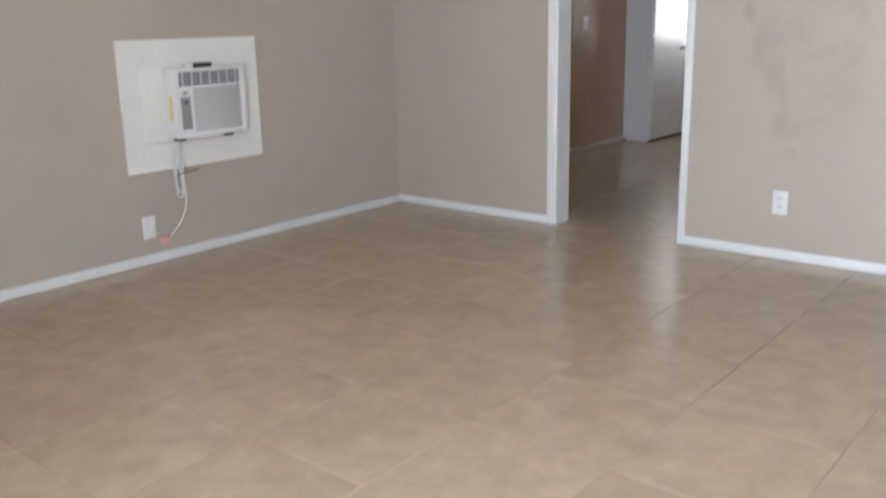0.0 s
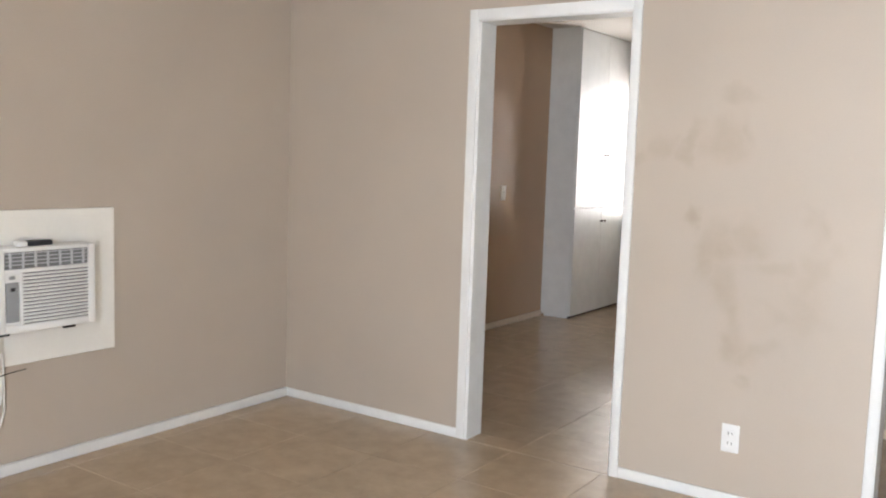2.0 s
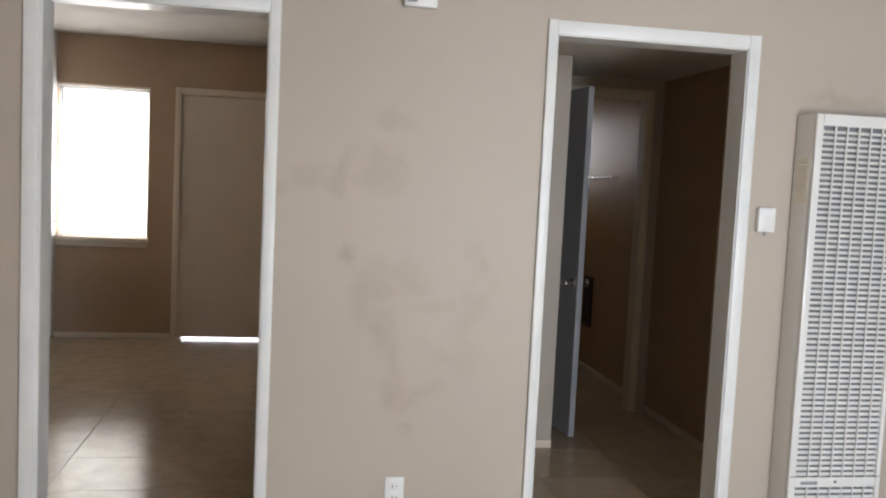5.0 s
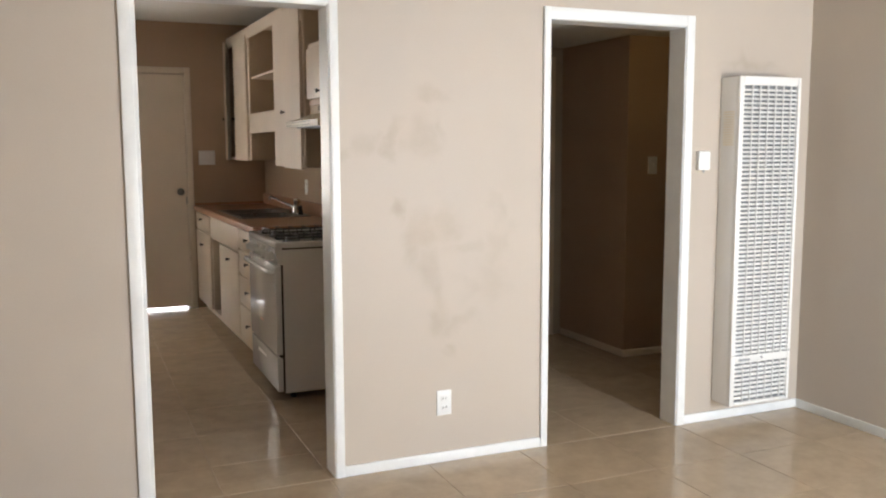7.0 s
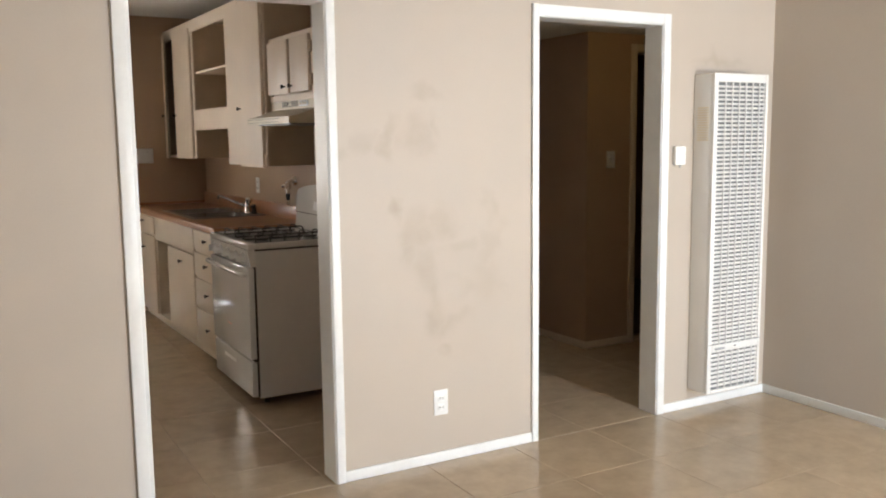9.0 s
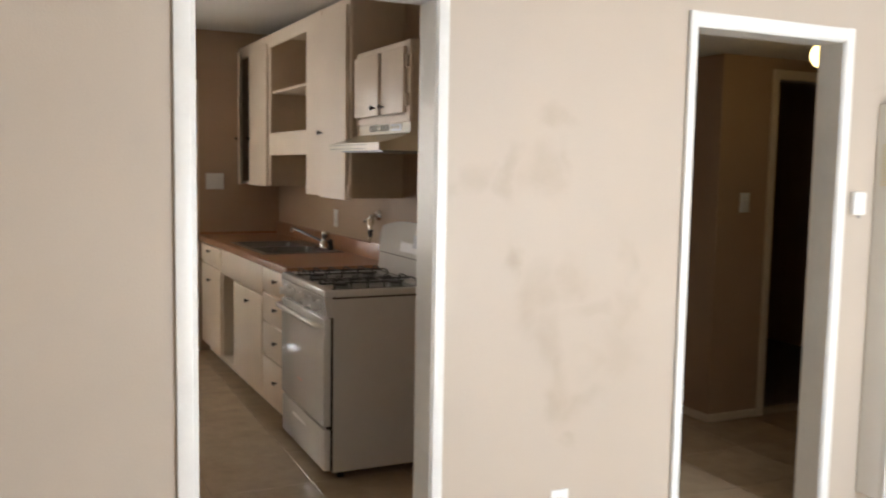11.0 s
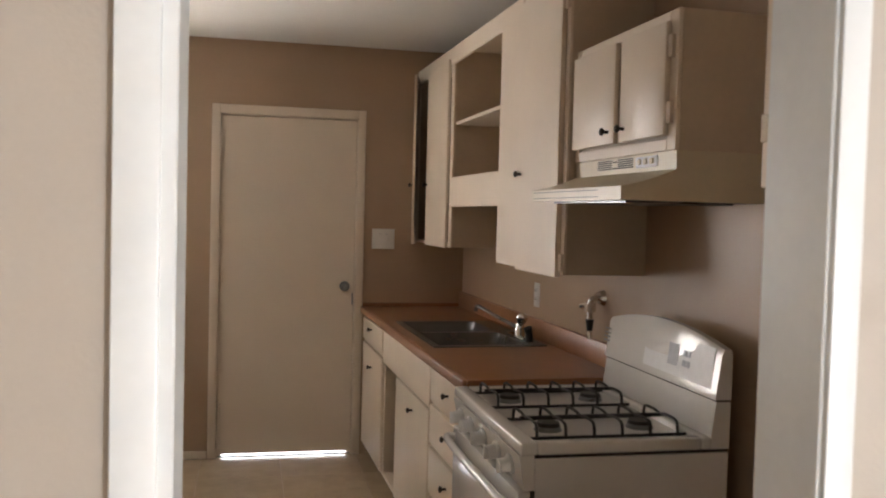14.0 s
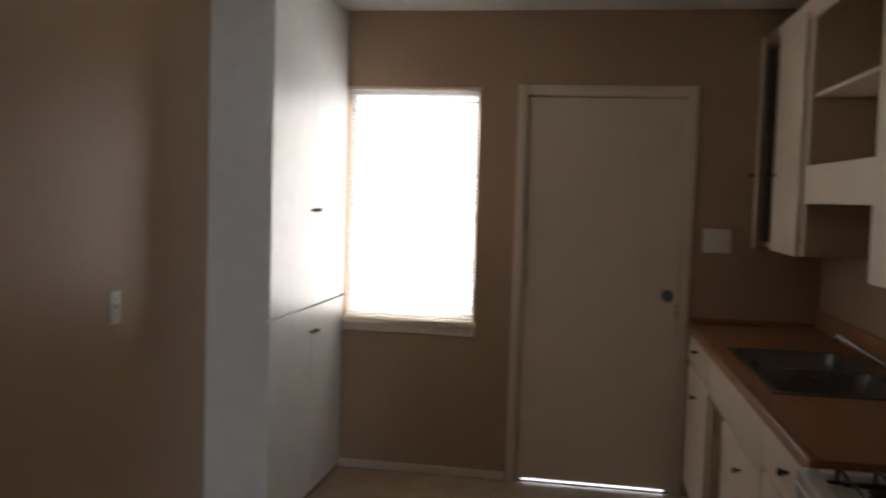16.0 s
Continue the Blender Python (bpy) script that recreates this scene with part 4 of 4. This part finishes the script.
part("slot_bar", box(B(), HX - 0.0075, HX - 0.005, 1.622, 1.652, 1.652, 1.656), M_DARK, hd)
part("slot_bar", box(B(), HX - 0.0075, HX - 0.005, 1.622, 1.652, 1.672, 1.676), M_DARK, hd)
ctl = part("control_plate", box(B(), HX - 0.009, HX - 0.005, 1.355, 1.49, 1.648, 1.68, 0.003), M_LABEL_GLARE, hd, "worn silver control plate")
for y in (1.385, 1.425, 1.462):
    part("switch", box(B(), HX - 0.014, HX - 0.0085, y - 0.01, y + 0.01, 1.657, 1.673, 0.002), M_ENAMEL_OLD, ctl)
part("lip_line", box(B(), LX - 0.0012, LX + 0.001, HY0 + 0.15, HY1 - 0.02, 1.577, 1.5785), M_DARK, hd)
part("lip_line", box(B(), LX - 0.0012, LX + 0.001, HY0 + 0.15, HY1 - 0.02, 1.558, 1.5595), M_DARK, hd)
part("filter", box(B(), LX + 0.05, KR - 0.05, HY0 + 0.08, HY1 - 0.08, 1.544, 1.5515), M_STEEL, hd)

nc = thing("end_cabinet", (1.35, 0.43, 1.6), "cream upper cabinet hanging beside the doorway", "cabinet", "kitchen upper cabinets")
part("carcass", box(B(), UX, KR, T + 0.03, 0.78, 1.573, UZ1, 0.002), M_CAB, nc)
d = part("door", box(B(), UX - 0.02, UX - 0.001, 0.17, 0.79, 1.573, UZ1 - 0.03, 0.003), M_CAB, nc)
part("hinge", box(B(), UX - 0.026, UX - 0.019, 0.765, 0.788, 1.67, 1.73, 0.002), M_ENAMEL_OLD, d)

for o in (bc, sb, db, wt, sk, fc, gv, uc, hc, hd, nc):
    along_east_wall(o)

# ---- stove ----
SVX, SVY0, SVY1 = 0.886, 1.242, 2.004
sv_ = thing("gas_stove", (1.19, 1.66, 0), "white four-burner gas stove with black grates", "stove")
part("body", box(B(), SVX + 0.02, KR - 0.03, SVY0, SVY1, 0.04, 0.862, 0.004), M_ENAMEL, sv_)
# dark strip as painted shade under the cooktop's edge
part("top_gap", box(B(), SVX + 0.022, KR - 0.032, SVY0 + 0.002, SVY1 - 0.002, 0.861, 0.869), M_DARK, sv_)
for y in (SVY0 + 0.06, SVY1 - 0.06):
    for x in (SVX + 0.08, KR - 0.1):
        part("foot", cyl(B(), (x, y, 0), (x, y, 0.045), 0.018), M_BLACK, sv_)
CKX1 = KR - 0.085
part("cooktop", box(B(), SVX + 0.026, CKX1 - 0.026, SVY0 + 0.026, SVY1 - 0.026, 0.869, 0.886), M_ENAMEL, sv_)
for nm, a in (("front_rim", (SVX - 0.02, SVX + 0.03, SVY0 - 0.004, SVY1 + 0.004)), ("back_rim", (CKX1 - 0.03, CKX1, SVY0 - 0.004, SVY1 + 0.004)),
              ("side_rim", (SVX + 0.028, CKX1 - 0.028, SVY0 - 0.004, SVY0 + 0.03)), ("side_rim", (SVX + 0.028, CKX1 - 0.028, SVY1 - 0.03, SVY1 + 0.004))):
    part(nm, box(B(), *a, 0.869, 0.904, 0.008, 3), M_ENAMEL, sv_)
part("control_front", extrude_profile(B(), [(SVX + 0.02, 0.775), (SVX - 0.005, 0.775), (SVX - 0.022, 0.869), (SVX + 0.02, 0.869)], "y", SVY0 + 0.002, SVY1 - 0.002), M_ENAMEL, sv_)
for y in (1.335, 1.47, 1.62, 1.775, 1.90):
    k = part("burner_knob", cyl(cyl(B(), (SVX - 0.012, y, 0.825), (SVX - 0.022, y, 0.823), 0.028), (SVX - 0.02, y, 0.823), (SVX - 0.048, y, 0.818), 0.022, 0.019), M_PLASTIC, sv_)
    part("grip", box(B(), SVX - 0.058, SVX - 0.044, y - 0.005, y + 0.005, 0.80, 0.838, 0.002), M_PLASTIC, k)
od = part("oven_door", box(B(), SVX - 0.022, SVX + 0.018, SVY0 + 0.006, SVY1 - 0.006, 0.262, 0.77, 0.006, 2), M_ENAMEL, sv_)
part("handle", tube(B(), [(SVX - 0.02, SVY0 + 0.03, 0.735), (SVX - 0.055, SVY0 + 0.06, 0.738), (SVX - 0.066, 1.62, 0.745), (SVX - 0.055, SVY1 - 0.06, 0.738), (SVX - 0.02, SVY1 - 0.03, 0.735)], 0.013, 10, 6), M_ENAMEL, od)
# near-black strips painted for the shade in the gaps round the oven door
part("door_side_shade", box(B(), SVX + 0.012, SVX + 0.0225, SVY0 - 0.0012, SVY1 + 0.0012, 0.05, 0.775), M_DARK, sv_)
part("door_gap", box(B(), SVX, SVX + 0.02, SVY0 + 0.004, SVY1 - 0.004, 0.247, 0.264), M_DARK, sv_)
bd = part("storage_drawer", box(B(), SVX - 0.018, SVX + 0.018, SVY0 + 0.006, SVY1 - 0.006, 0.05, 0.248, 0.006, 2), M_ENAMEL, sv_)
part("drawer_pull", box(B(), SVX - 0.022, SVX - 0.016, 1.55, 1.78, 0.185, 0.205, 0.003), M_PLASTIC, bd)
part("door_badge", box(B(), SVX - 0.0235, SVX - 0.0215, 1.60, 1.68, 0.40, 0.407), M_PINK, od)

# burners and grates
for y in (SVY0 + 0.2, SVY1 - 0.178):
    for x in (SVX + 0.125, CKX1 - 0.12):
        b_ = part("burner", cyl(B(), (x, y, 0.885), (x, y, 0.899), 0.042, 0.036, 20), M_STEEL, sv_)
        part("burner_cap", cyl(B(), (x, y, 0.899), (x, y, 0.909), 0.036, 0.032, 20), M_IRON, b_)


def grate(y):
    g = B()
    z0, z1 = 0.888, 0.93
    xa, xb = SVX + 0.02, CKX1 - 0.02
    for yy in (y - 0.112, y + 0.112):
        tube(g, [(xa, yy, z0 + 0.004), (xb, yy, z0 + 0.004)], 0.005, 6, 1)
    for xx in (xa, xb):
        tube(g, [(xx, y - 0.112, z0 + 0.004), (xx, y + 0.112, z0 + 0.004)], 0.005, 6, 1)
    box(g, xa + 0.02, xb - 0.02, y - 0.006, y + 0.006, z1 - 0.012, z1 - 0.002, 0.002)
    for i in range(6):
        xx = xa + 0.035 + i * (xb - xa - 0.07) / 5
        for s_ in (-1, 1):
            tube(g, [(xx, y + s_ * 0.112, z0), (xx, y + s_ * 0.106, z1 - 0.008), (xx, y + s_ * 0.085, z1), (xx, y + s_ * 0.035, z1), (xx, y + s_ * 0.005, z1 - 0.005)], 0.0045, 6, 3)
    return g


for y in (SVY0 + 0.2, SVY1 - 0.178):
    part("grate", grate(y), M_IRON, sv_, "black wire burner grate")

# backguard: lower riser and the curved console above it
part("riser", extrude_profile(B(), [(CKX1 - 0.002, 0.87), (CKX1 - 0.002, 0.895), (CKX1 + 0.012, 1.0), (KR - 0.03, 1.0), (KR - 0.03, 0.87)], "y", SVY0, SVY1), M_ENAMEL, sv_)
# dark strip as painted shade below the console
part("console_gap", box(B(), CKX1 + 0.014, KR - 0.031, SVY0 + 0.002, SVY1 - 0.002, 0.999, 1.007), M_DARK, sv_)
cons = B()
n = 14
fr_ = []
for i in range(n + 1):
    u = i / n
    y = SVY0 - 0.002 + u * (SVY1 - SVY0 + 0.004)
    top = 1.145 + 0.042 * (1 - (2 * u - 1) ** 2)
    ring = [(CKX1 + 0.006, 1.006), (CKX1 + 0.022, top - 0.015), (CKX1 + 0.03, top), (KR - 0.035, top), (KR - 0.03, top - 0.01), (KR - 0.03, 1.006)]
    fr_.append([cons.verts.new((x, y, z)) for x, z in ring])
for a, b in zip(fr_, fr_[1:]):
    for k in range(6):
        cons.faces.new((a[k], a[(k + 1) % 6], b[(k + 1) % 6], b[k]))
cons.faces.new(fr_[0])
cons.faces.new(fr_[-1][::-1])
part("console", cons, M_ENAMEL, sv_)


def on_console(y0, y1, z0, z1, lift=0.002):
    """A thin plate lying on the console's leaning front."""
    def xx(z):
        return CKX1 + 0.006 + 0.016 * (z - 1.006) / 0.13 - lift
    return extrude_profile(B(), [(xx(z0), z0), (xx(z1), z1), (xx(z1) + lift, z1), (xx(z0) + lift, z0)], "y", y0, y1)


# pale plate paints the window's reflection over the console's control area
cp = part("control_glare", on_console(SVY0 + 0.03, 1.70, 1.03, 1.145), M_LABEL_GLARE, sv_, "pale control area with the window glare painted in")
part("clock_panel", on_console(1.475, 1.535, 1.06, 1.125, 0.004), M_INK, cp)
for i, (y, z) in enumerate(((1.435, 1.105), (1.435, 1.075), (1.41, 1.105), (1.41, 1.075))):
    part("button", on_console(y - 0.009, y + 0.009, z - 0.009, z + 0.009, 0.004), M_INK, cp)
for i in range(4):
    part("vent_slot", on_console(1.985, 2.03, 1.06 + i * 0.014, 1.064 + i * 0.014, 0.003), M_PLASTIC_GREY, sv_)

# ---- hall and bathroom ----
lf = thing("bath_door", (2.49, 2.19, 0), "bathroom door greyed for shade, standing open into the hall", "door")
leaf = B()
box(leaf, 0, 0.035, -0.62, 0, 0.012, 2.015, 0.002)
mz = Matrix.Translation((2.468, 2.183, 0)) @ Matrix.Rotation(radians(7), 4, "Z")
bmesh.ops.transform(leaf, matrix=mz, verts=leaf.verts[:])
part("leaf", leaf, M_DOOR_SHADED, lf)
for s_ in (-1, 1):
    k = B()
    x = 0.0175 + s_ * 0.0175
    cyl(k, (x, -0.56, 0.90), (x + s_ * 0.04, -0.56, 0.90), 0.011)
    ball(k, (x + s_ * 0.05, -0.56, 0.90), 0.026, 0.8, 1, 1)
    cyl(k, (x, -0.56, 0.90), (x + s_ * 0.006, -0.56, 0.90), 0.03)
    bmesh.ops.transform(k, matrix=mz, verts=k.verts[:])
    part("door_knob", k, M_CHROME, lf)

tb = thing("towel_bar", (3.25, 3.2, 1.53), "chrome towel bar on the glossy ochre wall", "towel bar")
part("bar", cyl(B(), (3.215, 2.95, 1.53), (3.215, 3.45, 1.53), 0.009), M_CHROME, tb)
for y in (2.95, 3.45):
    part("bracket", cyl(B(), (3.27, y, 1.53), (3.21, y, 1.53), 0.016, 0.012), M_CHROME, tb)
vt = thing("wall_vent", (3.27, 3.55, 0.45), "dark metal vent low in the bathroom wall", "vent")
part("frame", box(B(), 3.262, 3.27, 3.35, 3.55, 0.35, 0.75, 0.002), M_BRONZE, vt)
for i in range(9):
    part("fin", box(B(), 3.257, 3.263, 3.365, 3.535, 0.375 + i * 0.04, 0.395 + i * 0.04, 0.001), M_BRONZE, vt)

tub = thing("bathtub", (2.5, 4.4, 0), "almond built-in bathtub below a small window", "bathtub")
tbm = bowl(1.80, 3.21, 4.13, 4.70, 0.43, 0.08)
part("basin", tbm, M_TUB, tub)
ap = B()
box(ap, 1.74, 3.27, 4.05, 4.07, 0, 0.43, 0.006)
box(ap, 1.74, 3.27, 4.05, 4.14, 0.415, 0.44, 0.006)
box(ap, 1.74, 3.27, 4.69, BF - 0.001, 0.415, 0.44)
box(ap, 1.74, 1.81, 4.14, 4.69, 0.415, 0.44)
box(ap, 3.20, 3.27, 4.14, 4.69, 0.415, 0.44)
part("apron", ap, M_TUB, tub)
su = thing("tub_surround", (2.5, 4.7, 0.44), "ochre panel surround above the bathtub", "shower surround")
part("back_panel", box(B(), 1.742, BW0 - 0.01, BF - 0.012, BF - 0.001, 0.44, 1.75, 0.003), M_SURROUND, su)
part("back_panel", box(B(), BW0 - 0.01, 3.258, BF - 0.012, BF - 0.001, 0.44, BWZ0 - 0.03, 0.003), M_SURROUND, su)
part("side_panel", box(B(), 3.258, 3.269, 4.05, BF - 0.001, 0.44, 1.75, 0.003), M_SURROUND, su)
bwi = thing("window_2", ((BW0 + BW1) / 2, BF, BWZ0), "small white bathroom window with bright daylight", "window", kind="structure")
wf = B()
for a in ((BW0, BW0 + 0.025, BWZ0, BWZ1), (BW1 - 0.025, BW1, BWZ0, BWZ1), (BW0 + 0.025, BW1 - 0.025, BWZ1 - 0.025, BWZ1), (BW0 + 0.025, BW1 - 0.025, BWZ0, BWZ0 + 0.025)):
    box(wf, a[0], a[1], BF - 0.008, BF + 0.05, a[2], a[3], 0.003)
part("window_frame", wf, M_TRIM, bwi)
pane = part("pane", box(B(), BW0 + 0.02, BW1 - 0.02, BF + 0.02, BF + 0.024, BWZ0 + 0.02, BWZ1 - 0.02), M_GLASS, bwi)
pane.visible_shadow = False

cl = thing("ceiling_lamp", LAMP_AT, "small lit amber glass ceiling lamp in the hall", "lamp")
lx, ly, lz = LAMP_AT
part("canopy", cyl(B(), (lx, ly, HALL_H), (lx, ly, HALL_H - 0.03), 0.06, 0.05, 20), M_CHROME, cl)
part("shade", ball(B(), (lx, ly, HALL_H - 0.085), 0.07, 1, 1, 0.95), M_LAMP, cl, "glowing amber glass globe")

# front door and an added, unseen window that let daylight in behind the walk
casing("trim_front_door", 2.3, 3.2, 2.1, YB, 1, T, "white casing round the open front door")
fw = thing("unseen_window", (0.5, YB - 0.06, 1.1), "added unseen front window with white frame", "window", kind="structure")
wf = B()
for a in ((0.05, 0.10, 1.1, 2.06), (0.90, 0.95, 1.1, 2.06), (0.10, 0.90, 2.01, 2.06), (0.10, 0.90, 1.1, 1.15), (0.48, 0.52, 1.15, 2.01)):
    box(wf, a[0], a[1], YB - 0.09, YB - 0.04, a[2], a[3], 0.004)
part("window_frame", wf, M_TRIM, fw)

# ---- floor tiles ----
TP, TJ = 0.46, 0.0028


def tile_mesh(w, h):
    bm = B()
    box(bm, 0, w, 0, h, -0.004, 0.0)
    top = [e for e in bm.edges if all(v.co.z > -0.001 for v in e.verts)]
    bmesh.ops.bevel(bm, geom=top, offset=0.0008, segments=1, affect="EDGES")
    return mesh_of("tile", bm, M_TILE)


tiles = {}


def lay(x0, x1, y0, y1, ax, ay):
    i = math.floor((x0 - ax) / TP)
    while ax + i * TP < x1 - 0.01:
        j = math.floor((y0 - ay) / TP)
        while ay + j * TP < y1 - 0.01:
            a, b = max(x0, ax + i * TP + TJ / 2), min(x1, ax + (i + 1) * TP - TJ / 2)
            c_, d_ = max(y0, ay + j * TP + TJ / 2), min(y1, ay + (j + 1) * TP - TJ / 2)
            if b - a > 0.01 and d_ - c_ > 0.01:
                key = (round(b - a, 3), round(d_ - c_, 3))
                if key not in tiles:
                    tiles[key] = tile_mesh(*key)
                o = new("tile", tiles[key])
                o.parent = floor
                o.location = (a, c_, 0)
            j += 1
        i += 1


lay(XL, XR, YB - T, 0.0, 1.270, -0.01)
lay(H0, H1, 0.0, T, 1.270, -0.01)
lay(KR + T, 5.6, T, 1.34, 1.270, -0.01)
lay(PX0, PX1, 1.34, BY + 0.05, 1.270, -0.01)
lay(KR + T, PX0, 1.34, HY, 1.270, -0.01)
lay(1.74, 3.27, BY + 0.05, 4.05, 1.270, -0.01)
lay(K0, K1, 0.0, T, -0.10, 0.81)
lay(KL, KR + 0.08, T, KF, -0.10, 0.81)
